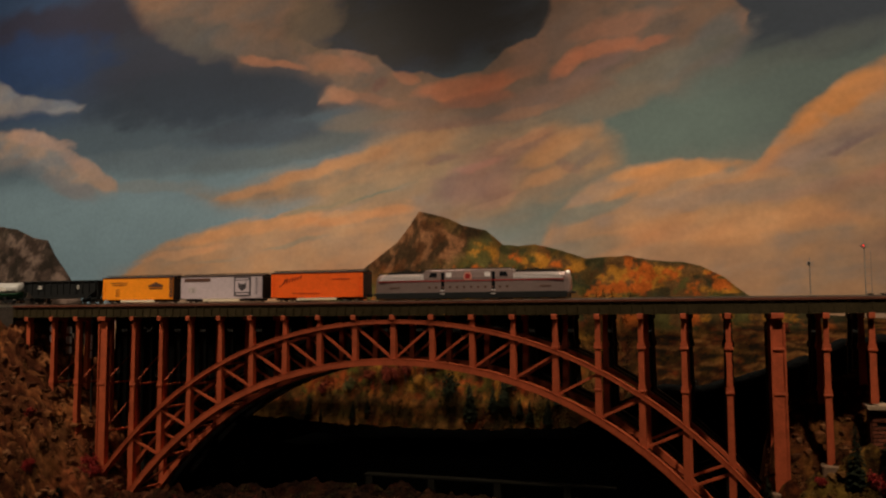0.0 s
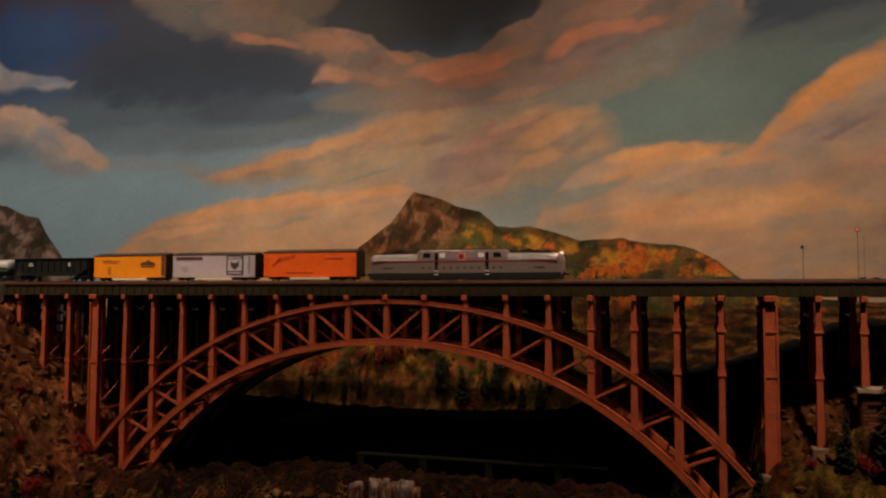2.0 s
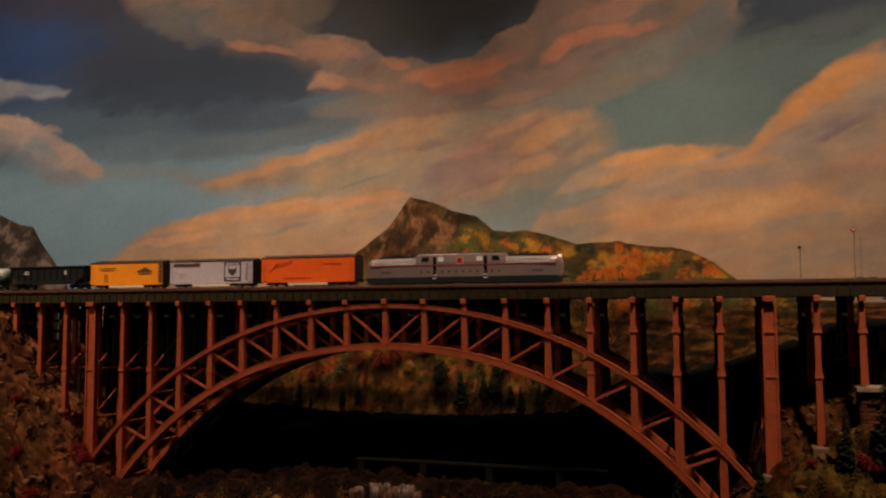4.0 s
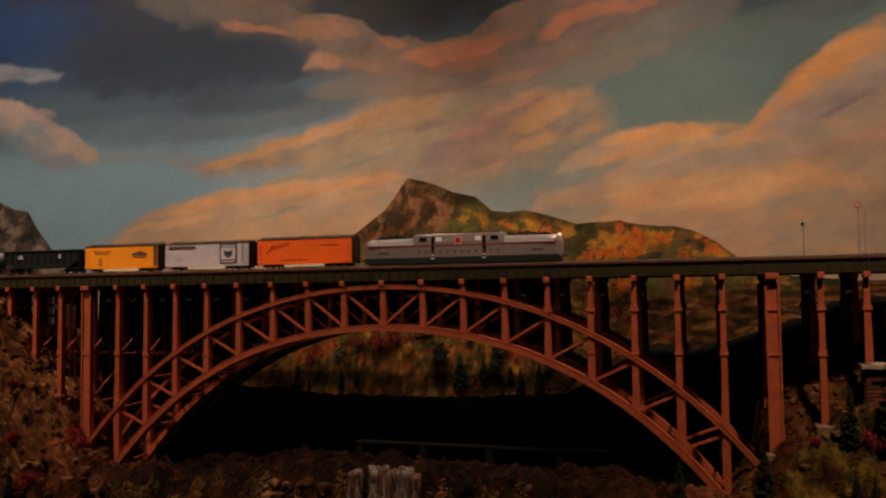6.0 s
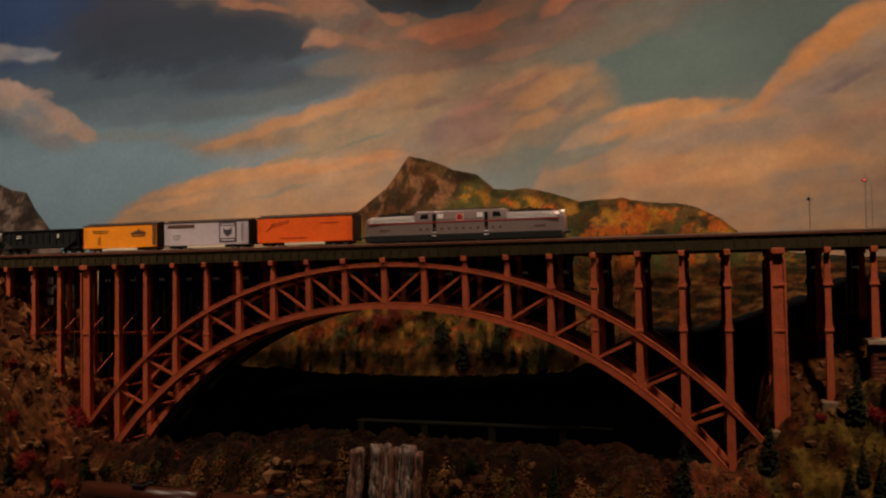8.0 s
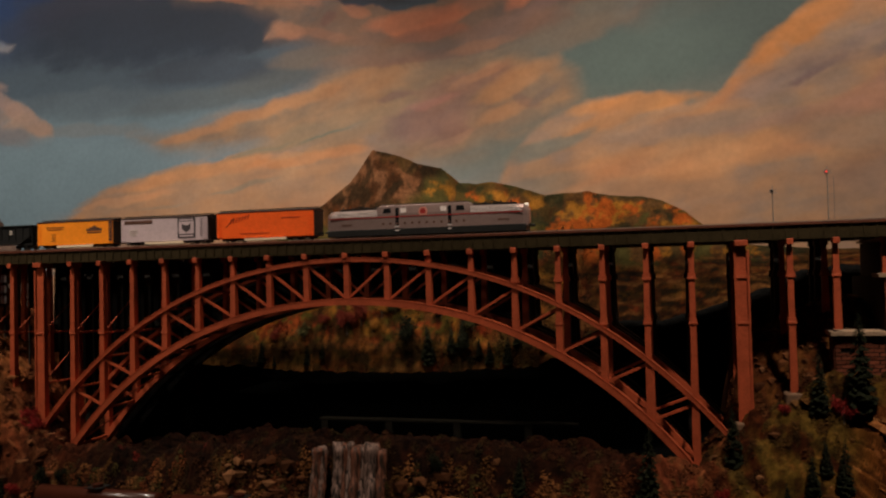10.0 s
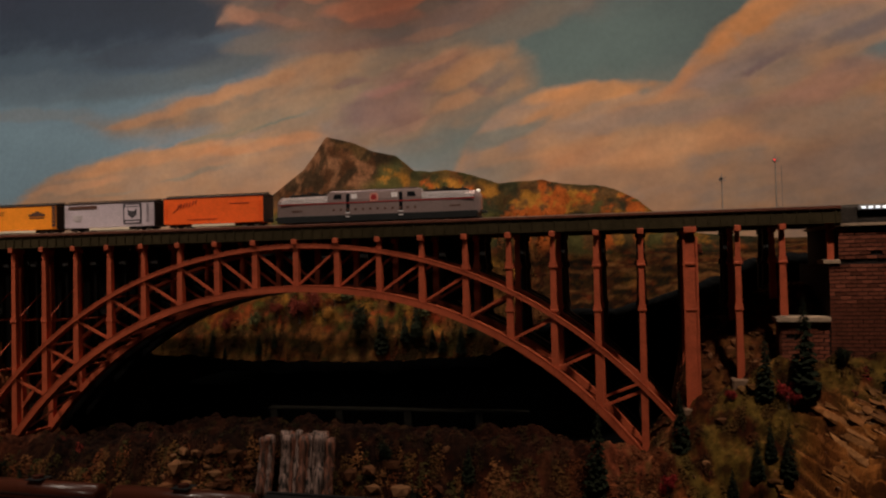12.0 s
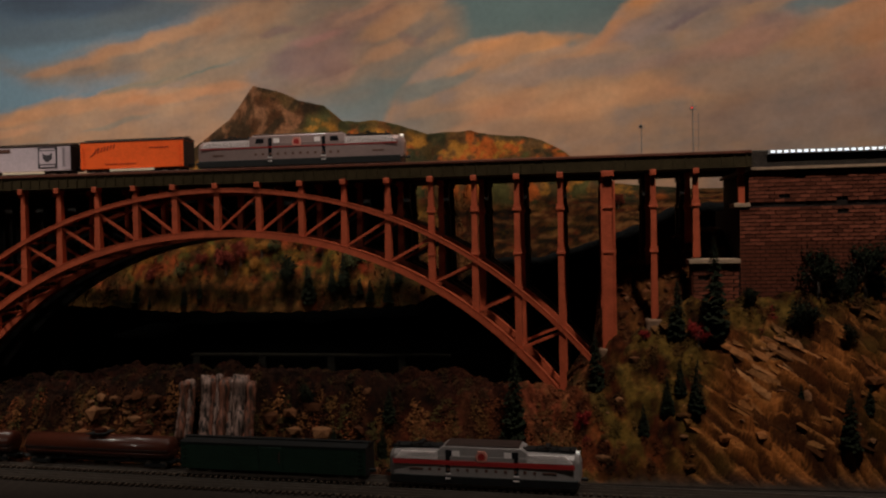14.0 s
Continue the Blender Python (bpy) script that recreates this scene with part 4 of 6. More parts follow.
part("coping", box(1.219, 2.6, -0.012, 0.335, -0.0035, 0.0035, bevel=0.001), M_STONE, abutment, "pale stone coping")
part("string_course", box(1.196, 1.229, -0.008, 0.06, -0.082, -0.073, bevel=0.001), M_STONE, abutment)
part("short_post", post_mesh(1.213, 0.012, 0.0065, -0.073, ()), M_RUST, abutment, "short rust-red bearing post")
brickwork(abutment, 1.227, 1.9, 0.0, -0.081, -0.006, 0.020, 0.0066, 130)
brickwork(abutment, 1.207, 1.9, 0.0, -0.40, -0.083, 0.020, 0.0066, 150)

pier = thing("brick_pier", "low red brick pier with a pale stone cap", "pier")
part("core", box(1.108, 1.206, 0.0, 0.05, -0.42, -0.205), M_MORTAR, pier)
part("cap", box(1.098, 1.2065, -0.012, 0.055, -0.2045, -0.194, bevel=0.0012), M_STONE, pier, "pale stone cap")
brickwork(pier, 1.108, 1.206, 0.0, -0.34, -0.206, 0.020, 0.0066, 200)

side = bmesh.new()
for r in range(19):
    z = -0.2095 - r * 0.0067
    for k in range(4):
        y = 0.0005 + k * 0.0157 - (0.007 if r % 2 else 0)
        bx(side, 1.1045, 1.108, max(y, 0.0002), min(y + 0.0145, 0.0498), z - 0.0028, z + 0.0028)
tagged(part("brickwork", side, M_BRICK, pier), kind="stuff")
for x, z in ((1.03, -0.325), (0.927, -0.39)):
    tagged(part("stone_plinth", box(x - 0.026, x + 0.026, -0.022, 0.02, z - 0.03, z, bevel=0.003), M_PLINTH), "small pale stone plinth under a bridge post", "plinth")
for x in (-0.83, 0.83):
    tagged(part("concrete_footing", box(x - 0.05, x + 0.045, -0.03, 0.18, -0.64, -0.56, bevel=0.004), material("footing_concrete", (0.2, 0.11, 0.05), 0.9, 0, 0.4, 30, 0.6)),
           "tan plaster footing block under the arch", "footing")

# Row of small white lamps in a housing on top of the abutment.
strip = thing("light_strip", "row of small white lamps along the abutment track", "light strip")
part("housing", box(1.264, 1.9, -0.0205, -0.0125, 0.0295, 0.039, bevel=0.0008), material("grey_lamp_housing", (0.3, 0.28, 0.27), 0.5, 0.2), strip)
led = None
for k in range(46):
    x = 1.274 + k * 0.0135
    if led is None:
        led = part("lamp_lens", box(-0.0042, 0.0042, -0.0012, 0, -0.0022, 0.0022, bevel=0.0006), M_LED, strip)
        led.matrix_local = Matrix.Translation((x, -0.0207, 0.0345))
    else:
        share("lamp_lens", led.data, strip, Matrix.Translation((x, -0.0207, 0.0345)))

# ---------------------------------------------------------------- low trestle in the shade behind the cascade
# Near-black timber puts the deep shade into the colour.
M_SHADE = material("shade_black_timber", (0.009, 0.008, 0.006), 0.95, 0, 0.4, 60, 0.4, spec=0.03)
trestle = thing("low_trestle", "low trestle, near-black to stand in for deep shade", "trestle")
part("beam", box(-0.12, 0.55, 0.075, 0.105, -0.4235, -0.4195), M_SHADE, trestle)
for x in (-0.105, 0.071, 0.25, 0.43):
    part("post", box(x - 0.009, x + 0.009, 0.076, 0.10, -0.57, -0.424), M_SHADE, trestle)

# Made-up frame: its boards stand in for bright patches of unknown nature.
scaffold = thing("pale_patch_boards", "made-up boards for unidentified pale patches between the bridge posts", "scaffold")
M_PALE = material("pale_patch_tone", (0.68, 0.66, 0.66), 0.8, 0, 0.35, 60, 0.3)
for x, w, tops in ((-1.178, 0.008, (-0.029, -0.062)), (-1.112, 0.010, (-0.035, -0.066, -0.097)), (-1.0255, 0.0045, (-0.061, -0.085, -0.11))):
    part("upright", box(x - 0.002, x + 0.002, 0.073, 0.078, float(bank(np.array(x))) - 0.05, -0.012), M_DARK, scaffold)
    for z in tops:
        part("board", box(x - w, x + w, 0.069, 0.0725, z - 0.011, z + 0.011, bevel=0.002), M_PALE, scaffold, "pale board")

# ---------------------------------------------------------------- signals


def signal(x, y, tall, lit, ladder):
    root = thing("signal_mast", "slim grey railway signal mast" + (" with a red lamp" if lit else " with a dark lamp"), "signal", "signal masts", pose(x, y, 0.0365))
    M = material("signal_pale_grey", (0.20, 0.16, 0.14), 0.5, 0.2)
    part("mast", tube(bmesh.new(), (0, 0, 0), (0, 0, tall), 0.0016, 0.0012, 8), material("signal_grey", (0.24, 0.20, 0.17), 0.5, 0.2), root)
    part("base", box(-0.005, 0.005, -0.004, 0.004, 0, 0.011, bevel=0.001), M, root)
    part("arm", beam(bmesh.new(), (0, 0, tall - 0.008), (0.011, 0, tall - 0.004), 0.0016, 0.0016), M, root)
    part("bracket", box(-0.001, 0.010, -0.001, 0.001, tall - 0.0125, tall - 0.0105), M, root)
    head = part("lamp_head", tube(bmesh.new(), (-0.002, -0.004, tall - 0.008), (-0.002, 0.003, tall - 0.008), 0.0052, None, 14), M, root)
    part("lens", tube(bmesh.new(), (-0.002, -0.0048, tall - 0.008), (-0.002, -0.0041, tall - 0.008), 0.0026, None, 12), M_REDLAMP if lit else M_GLASS, head)
    part("finial", tube(bmesh.new(), (0, 0, tall), (0, 0, tall + 0.008), 0.0011, 0.0004, 6), M, root)
    if ladder:
        bm = tube(bmesh.new(), (0.0135, 0, 0), (0.0135, 0, tall * 0.85), 0.0008, None, 6)
        for k in range(1, 6):
            tube(bm, (0.0, 0, tall * 0.14 * k), (0.0135, 0, tall * 0.14 * k), 0.0005, None, 5)
        part("ladder", bm, M, root)
    return root


signal(1.015, 0.195, 0.098, False, False)
signal(1.137, 0.195, 0.138, True, True)
signal(-1.02, 0.195, 0.0985, True, False)
for x, w in ((1.146, 0.006), (1.175, 0.007)):
    m = material("relay_box_paint", (0.03, 0.025, 0.022))
    bm = box(-w, w, -0.005, 0.005, 0, 0.013, bevel=0.001)
    bx(bm, -w - 0.001, w + 0.001, -0.006, 0.006, 0.013, 0.0145)
    tagged(part("relay_box", bm, m), "small dark relay box beside the track", "relay box", "relay boxes").matrix_world = pose(x, 0.19, 0.0365)

# ---------------------------------------------------------------- rolling stock
RAIL_Z = 0.0455


def truck(root, x, wheels=2, mat=None, pitch=0.034, r=0.0085):
    """A bogie: side frames, bolster and wheels."""
    mat = mat or M_BLACK
    span = pitch * (wheels - 1) / 2
    bm = bmesh.new()
    for s in (-1, 1):
        bx(bm, x - span - 0.008, x + span + 0.008, s * 0.017 - 0.002, s * 0.017 + 0.002, 0.005, 0.0125)
        for k in range(wheels):
            c = x - span + k * pitch
            bx(bm, c - 0.004, c + 0.004, s * 0.0195 - 0.0015, s * 0.0195 + 0.0015, 0.0055, 0.0115)
    bx(bm, x - 0.008, x + 0.008, -0.017, 0.017, 0.008, 0.0155)
    frame_ = part("truck", bm, mat, root)
    for k in range(wheels):
        c = x - span + k * pitch
        bm = bmesh.new()
        for s in (-1, 1):
            tube(bm, (c, s * 0.0125, r), (c, s * 0.0155, r), r, r, 16)
        tube(bm, (c, -0.014, r), (c, 0.014, r), 0.0018, None, 6)
        part("wheelset", bm, M_RAIL, frame_)


def coupler(root, x0, x1):
    part("coupler", box(min(x0, x1), max(x0, x1), -0.003, 0.003, 0.012, 0.018, bevel=0.001), M_BLACK, root)


def bars(root, x, z, rows, y, mat, long=0.03, high=0.0022, gap=0.0042):
    for k in range(rows):
        w = long * (0.7 + 0.3 * random.random())
        part("lettering", box(x - w / 2, x + w / 2, y - 0.0005, y, z - k * gap - high, z - k * gap), mat, root)


def house_car(x0, x1, mat, label, name, roof=M_ROOF, high=0.083, y=0.065, base=0.009, group="freight cars", door=True, z=RAIL_Z):
    """A boxcar or reefer: body, roof with walk, door, ladders, sill, trucks."""
    L, h = x1 - x0, 0.029
    root = thing(name, label, "freight car", group, pose((x0 + x1) / 2, y, z))
    part("body", box(-L / 2 + 0.004, L / 2 - 0.004, -h, h, base, high - 0.006, bevel=0.0012), mat, root)
    rf = bmesh.new()
    rings = []
    for x in (-L / 2 + 0.002, L / 2 - 0.002):
        rings.append([(x, -h - 0.001, high - 0.007), (x, -h - 0.001, high - 0.0045), (x, 0, high), (x, h + 0.001, high - 0.0045), (x, h + 0.001, high - 0.007)])
    roof_ob = part("roof", loft(rf, rings), roof, root, "dark roof")
    part("roof_walk", box(-L / 2, L / 2, -0.006, 0.006, high + 0.001, high + 0.0025), roof, roof_ob)
    for s in (-1, 1):
        # Ends take the dark roof colour to carry the shade of the end faces.
        part("end_panel", box(*sorted((s * (L / 2 - 0.0038), s * (L / 2 - 0.0022))), -h + 0.001, h - 0.001, base, high - 0.008), roof, root)
        ld = bmesh.new()
        for k in range(6):
            zz = base + 0.006 + k * 0.0095
            bx(ld, s * (L / 2 - 0.013) - 0.0045, s * (L / 2 - 0.013) + 0.0045, -h - 0.0018, -h - 0.001, zz, zz + 0.0012)
        part("ladder", ld, mat, root)
        truck(root, s * (L / 2 - 0.045))
        coupler(root, s * (L / 2 - 0.004), s * (L / 2 + 0.011))
    if door:
        d = part("door", box(-0.026, 0.026, -h - 0.0018, -h, base + 0.002, high - 0.010, bevel=0.0005), mat, root)
        part("latch", box(0.018, 0.021, -h - 0.003, -h - 0.0019, base + 0.02, base + 0.042), M_ROOF, d)
    if group == "freight cars":
        part("sill", box(-0.058, 0.062, -h - 0.002, -h + 0.001, 0.0025, base - 0.0008), M_CREAM, root, "pale centre sill")
    part("underframe", box(-L / 2 + 0.01, L / 2 - 0.01, -0.012, 0.012, 0.003, base - 0.001), M_BLACK, root)
    return root, h


orange, h = house_car(-0.390, -0.102, M_ORANGE, "bright orange refrigerator car with a dark roof", "reefer_car", high=0.083, door=False)
f = -h - 0.0006
for k in range(7):
    part("lettering", beam(bmesh.new(), (-0.10 + k * 0.0085, f, 0.047 + k * 0.0022), (-0.096 + k * 0.0085, f, 0.060 + k * 0.0018), 0.003, 0.0008), M_FADED, orange)
part("lettering", beam(bmesh.new(), (-0.112, f, 0.040), (-0.088, f, 0.062), 0.0025, 0.0008), M_FADED, orange)
bars(orange, 0.075, 0.060, 1, f, M_FADED, 0.07, 0.0022)
bars(orange, -0.03, 0.022, 1, f, M_FADED, 0.09, 0.0018)

lilac, h = house_car(-0.687, -0.410, M_LILAC, "pale lilac-grey refrigerator car with a dark emblem", "reefer_car", high=0.079, door=False)
f = -h - 0.0006
part("lettering", box(-0.122, -0.035, f - 0.0005, f, 0.059, 0.068), M_INK, lilac)
bars(lilac, -0.095, 0.042, 3, f, M_WHITE, 0.03, 0.002, 0.006)
em = part("emblem", box(0.044, 0.098, f - 0.0005, f, 0.016, 0.070), M_GREYINK, lilac, "dark square emblem")
part("emblem_field", box(0.048, 0.094, f - 0.0009, f - 0.0005, 0.027, 0.060), M_LILAC, em)
part("emblem_bar", box(0.050, 0.092, f - 0.0009, f - 0.0005, 0.0625, 0.0665), M_LILAC, em)
part("emblem_bar", box(0.050, 0.092, f - 0.0009, f - 0.0005, 0.0195, 0.0235), M_LILAC, em)
bm = bmesh.new()
pts = [(0.058, 0.056), (0.064, 0.050), (0.078, 0.050), (0.084, 0.056), (0.084, 0.040), (0.071, 0.030), (0.058, 0.040)]
loft(bm, [[(x, y, z) for x, z in pts] for y in (f - 0.0014, f - 0.0009)])
part("emblem_shield", bm, M_GREYINK, em)
bars(lilac, 0.116, 0.066, 9, f, M_GREYINK, 0.009, 0.0014, 0.0055)

yellow, h = house_car(-0.964, -0.705, M_YELLOW, "amber yellow refrigerator car with a dark roof", "reefer_car", high=0.080, door=False)
f = -h - 0.0006
bm = bx(bmesh.new(), 0.040, 0.090, f - 0.0005, f, 0.046, 0.052)
bx(bm, 0.050, 0.082, f - 0.0005, f, 0.052, 0.0555)
bx(bm, 0.060, 0.072, f - 0.0005, f, 0.0555, 0.0595)
bx(bm, 0.042, 0.088, f - 0.0005, f, 0.040, 0.0425)
part("lettering", bm, M_INK, yellow, "dark unreadable emblem")
bars(yellow, -0.065, 0.060, 2, f, M_INK, 0.06, 0.0016, 0.006)
bars(yellow, -0.07, 0.040, 4, f, M_INK, 0.016, 0.0014, 0.006)
part("edge_panel", box(0.112, 0.1235, f - 0.0003, f, 0.016, 0.072), M_INK, yellow)

# Hopper.
hop = thing("hopper_car", "black open hopper car with white lettering", "freight car", "freight cars", pose(-1.120, 0.065, RAIL_Z))
L = 0.29
rings = [[(x, -0.028, zb), (x, -0.028, 0.068), (x, 0.028, 0.068), (x, 0.028, zb)] for x, zb in ((-L / 2 + 0.004, 0.045), (-L / 2 + 0.045, 0.017), (L / 2 - 0.045, 0.017), (L / 2 - 0.004, 0.045))]
body = part("body", loft(bmesh.new(), rings), M_BLACK, hop)
for k in range(12):
    x = -L / 2 + 0.012 + k * (L - 0.024) / 11
    part("rib", box(x - 0.0015, x + 0.0015, -0.0305, -0.028, 0.03, 0.066), M_BLACK, body)
part("top_rail", box(-L / 2 + 0.002, L / 2 - 0.002, -0.0315, 0.0315, 0.0665, 0.0705, bevel=0.0008), M_BLACK, hop)
for s in (-1, 1):
    part("end_sill", box(*sorted((s * (L / 2 - 0.03), s * (L / 2 - 0.002))), -0.027, 0.027, 0.013, 0.018), M_BLACK, hop)
    part("end_ladder", box(*sorted((s * (L / 2 - 0.006), s * (L / 2 - 0.003))), -0.028, -0.024, 0.018, 0.066), M_BLACK, hop)
    truck(hop, s * (L / 2 - 0.045))
    coupler(hop, s * (L / 2 - 0.004), s * (L / 2 + 0.01))
bars(hop, -0.075, 0.055, 2, -0.0307, M_WHITE, 0.022, 0.003, 0.006)
bars(hop, 0.07, 0.056, 3, -0.0307, M_WHITE, 0.012, 0.003, 0.004)


def tank_car(x0, x1, y, z, low, top, label, oval=True, group="freight cars"):
    L = x1 - x0
    root = thing("tank_car", label, "freight car", group, pose((x0 + x1) / 2, y, z))
    for k, (a0, a1, mat, nm) in enumerate(((200, 340, low, "lower_shell"), (-20, 200, top, "upper_shell"))):
        rings = []
        for x, r in ((-L / 2 + 0.006, 0.006), (-L / 2 + 0.008, 0.018), (-L / 2 + 0.014, 0.0255), (L / 2 - 0.014, 0.0255), (L / 2 - 0.008, 0.018), (L / 2 - 0.006, 0.006)):
            rings.append([(x, r * math.cos(radians(a0 + (a1 - a0) * j / 15)), 0.043 + r * math.sin(radians(a0 + (a1 - a0) * j / 15))) for j in range(16)])
        part(nm, loft(bmesh.new(), rings), mat, root, flat=False)
    part("dome", tube(bmesh.new(), (0, 0, 0.064), (0, 0, 0.080), 0.014, 0.013, 16), top, root)
    part("dome_platform", box(-0.022, 0.022, -0.022, 0.022, 0.0715, 0.0732), M_BLACK, root)
    part("handrail", box(-0.022, 0.022, -0.0225, -0.0215, 0.0815, 0.0828), M_BLACK, root)
    part("frame", box(-L / 2, L / 2, -0.013, 0.013, 0.012, 0.0175, bevel=0.001), M_BLACK, root)
    part("side_rail", box(-L / 2 + 0.01, L / 2 - 0.01, -0.0275, -0.0262, 0.0415, 0.0428), M_BLACK, root)
    for s in (-1, 1):
        part("saddle", box(s * 0.08 - 0.006, s * 0.08 + 0.006, -0.02, 0.02, 0.0175, 0.024), M_BLACK, root)
        truck(root, s * (L / 2 - 0.045))
        coupler(root, s * (L / 2), s * (L / 2 + 0.01))
    if oval:
        bm = bmesh.new()
        bmesh.ops.create_circle(bm, cap_ends=True, segments=24, radius=1, matrix=Matrix.Translation((0.065, -0.0264, 0.047)) @ Matrix.Rotation(radians(90), 4, "X") @ Matrix.Diagonal((0.028, 0.0085, 1, 1)))
        part("emblem", bm, M_WHITE, root, "white oval emblem")
    return root


M_TANKTOP = material("grey_tank_top_paint", (0.32, 0.30, 0.28), 0.4, 0, 0.2, 30, 0.05)
tank_car(-1.567, -1.284, 0.065, RAIL_Z, M_GREEN, M_TANKTOP, "green tank car with a grey top and white oval")

brown, h = house_car(-1.884, -1.594, M_MAROON, "dark maroon boxcar with a yellow round emblem", "boxcar", high=0.083)
bm = bmesh.new()
bmesh.ops.create_circle(bm, cap_ends=True, segments=28, radius=0.015, matrix=Matrix.Translation((-0.095, -h - 0.0022, 0.056)) @ Matrix.Rotation(radians(90), 4, "X"))
part("emblem", bm, material("yellow_emblem", (0.75, 0.36, 0.03)), brown, "yellow round emblem")
bars(brown, 0.085, 0.056, 4, -h - 0.0019, M_WHITE, 0.026, 0.0026, 0.007)

cab = thing("caboose", "dark maroon caboose with rooftop railings and a cupola", "freight car", "freight cars", pose(-2.014, 0.065, RAIL_Z))
part("body", box(-0.075, 0.075, -0.028, 0.028, 0.014, 0.058, bevel=0.0012), M_MAROON, cab)
part("roof", box(-0.098, 0.098, -0.032, 0.032, 0.0582, 0.063, bevel=0.0015), M_ROOF, cab)
cup = part("cupola", box(-0.02, 0.03, -0.022, 0.022, 0.0632, 0.076, bevel=0.001), M_ROOF, cab)
part("window", box(-0.008, 0.018, -0.0226, -0.0221, 0.066, 0.0735), M_GLASS, cup)
part("platform", box(-0.1, 0.1, -0.027, 0.027, 0.011, 0.0138), M_BLACK, cab)
for s in (-1, 1):
    rail = bmesh.new()
    for yy in (-0.026, 0.026):
        bx(rail, s * 0.097 - 0.0007, s * 0.097 + 0.0007, yy - 0.0007, yy + 0.0007, 0.014, 0.058)
    bx(rail, s * 0.097 - 0.0007, s * 0.097 + 0.0007, -0.026, 0.026, 0.03, 0.0314)
    part("end_railing", rail, M_BLACK, cab)
    truck(cab, s * 0.055)
    coupler(cab, s * 0.099, s * 0.11)
rail = bmesh.new()
for k in range(7):
    x = -0.09 + k * 0.03
    bx(rail, x - 0.0006, x + 0.0006, -0.0295, -0.0283, 0.063, 0.082)
bx(rail, -0.092, 0.092, -0.0295, -0.0283, 0.0815, 0.083)
part("roof_railing", rail, M_RAIL, cab)
for x in (-0.05, 0.05):
    part("window", box(x - 0.008, x + 0.008, -0.0286, -0.0281, 0.036, 0.05), M_GLASS, cab)
bars(cab, 0.0, 0.034, 1, -0.0281, M_WHITE, 0.05, 0.004)


def electric_loco(x0, x1, y, z, label, red=0.0, M_SILVER=M_SILVER):
    """A long streamlined electric: low rounded hoods at both ends, a raised cab block amidships."""
    L = x1 - x0
    root = thing("electric_locomotive", label, "locomotive", "", pose((x0 + x1) / 2, y, z))

    def section(x, half, low, top, shoulder):
        q = [(-half, low), (-half, shoulder - 0.004), (-half * 0.96, shoulder), (-half * 0.72, top - 0.0025), (-half * 0.4, top)]
        return [(x, a, b) for a, b in q] + [(x, -a, b) for a, b in q[::-1]]

    e = L / 2
    hull = [(-e, 0.012, 0.022, 0.052, 0.042), (-e + 0.004, 0.020, 0.014, 0.062, 0.052), (-e + 0.013, 0.0265, 0.011, 0.0675, 0.058), (-e + 0.05, 0.029, 0.011, 0.0685, 0.060), (-e * 0.5, 0.0295, 0.011, 0.0695, 0.061)]
    rings = [section(*r) for r in hull] + [section(-r[0], *r[1:]) for r in hull[::-1]]
    hullob = part("hull", loft(bmesh.new(), rings), M_SILVER, root, "silver-grey streamlined hull", flat=True)
    # Bright upper hood flanks, raised along each hood.
    for s in (-1, 1):
        bm = bmesh.new()
        for k, zz in enumerate((0.0508, 0.0540, 0.0572, 0.0604, 0.0636)):
            p0, p1 = s * (e - 0.016 - 0.003 * k), s * (e * 0.46)
            bx(bm, min(p0, p1), max(p0, p1), -0.0306, -0.0265, zz, zz + 0.0017)
        part("hood_trim", bm, M_BRIGHT, hullob, "bright horizontal hood mouldings")
    c = e * 0.52
    rings = []
    for x, top in ((-c, 0.060), (-c + 0.022, 0.0765), (-c + 0.03, 0.0785), (c - 0.03, 0.0785), (c - 0.022, 0.0765), (c, 0.060)):
        rings.append([(x, -0.0292, 0.05), (x, -0.0283, min(top, 0.0752)), (x, -0.0255, top), (x, 0.0255, top), (x, 0.0283, min(top, 0.0752)), (x, 0.0292, 0.05)])
    cabob = part("cab", loft(bmesh.new(), rings), M_SILVER, root)
    for s in (-1, 1):
        bm = bmesh.new()
        loft(bm, [[(s * (c - 0.030), yy, 0.0575), (s * (c - 0.052), yy, 0.0575), (s * (c - 0.052), yy, 0.0695), (s * (c - 0.034), yy, 0.0695)] for yy in (-0.0297, -0.0288)])
        part("window", bm, M_GLASS, cabob)
        part("door", box(s * 0.068 - 0.0045, s * 0.068 + 0.0045, -0.0301, -0.0291, 0.024, 0.070), M_GLASS, cabob, "dark cab doorway")
        part("vent", box(s * 0.052 - 0.0075, s * 0.052 + 0.0075, -0.0300, -0.0289, 0.0575, 0.069), M_BRIGHT, cabob, "bright square vent grille")
        part("step", box(s * 0.068 - 0.0055, s * 0.068 + 0.0055, -0.0322, -0.0304, 0.022, 0.024), M_BRIGHT, root)
        part("step", box(s * 0.068 - 0.0055, s * 0.068 + 0.0055, -0.0322, -0.0304, 0.013, 0.015), M_BRIGHT, root)
    part("stripe", box(-e + 0.012, e - 0.012, -0.0306, -0.0294, 0.0468, 0.0492), M_RED, hullob, "thin red stripe")
    if red:
        part("stripe", box(-e + 0.012, e - 0.012, -0.0309, -0.0296, 0.0400, 0.0468), M_RED, hullob, "broad red stripe")
    bm = bmesh.new()
    pts = [(-0.009, 0.049), (-0.012, 0.059), (-0.007, 0.0695), (0.007, 0.0695), (0.012, 0.059), (0.009, 0.049)]
    loft(bm, [[(x, yy, zz) for x, zz in pts] for yy in (-0.0318, -0.0288)])
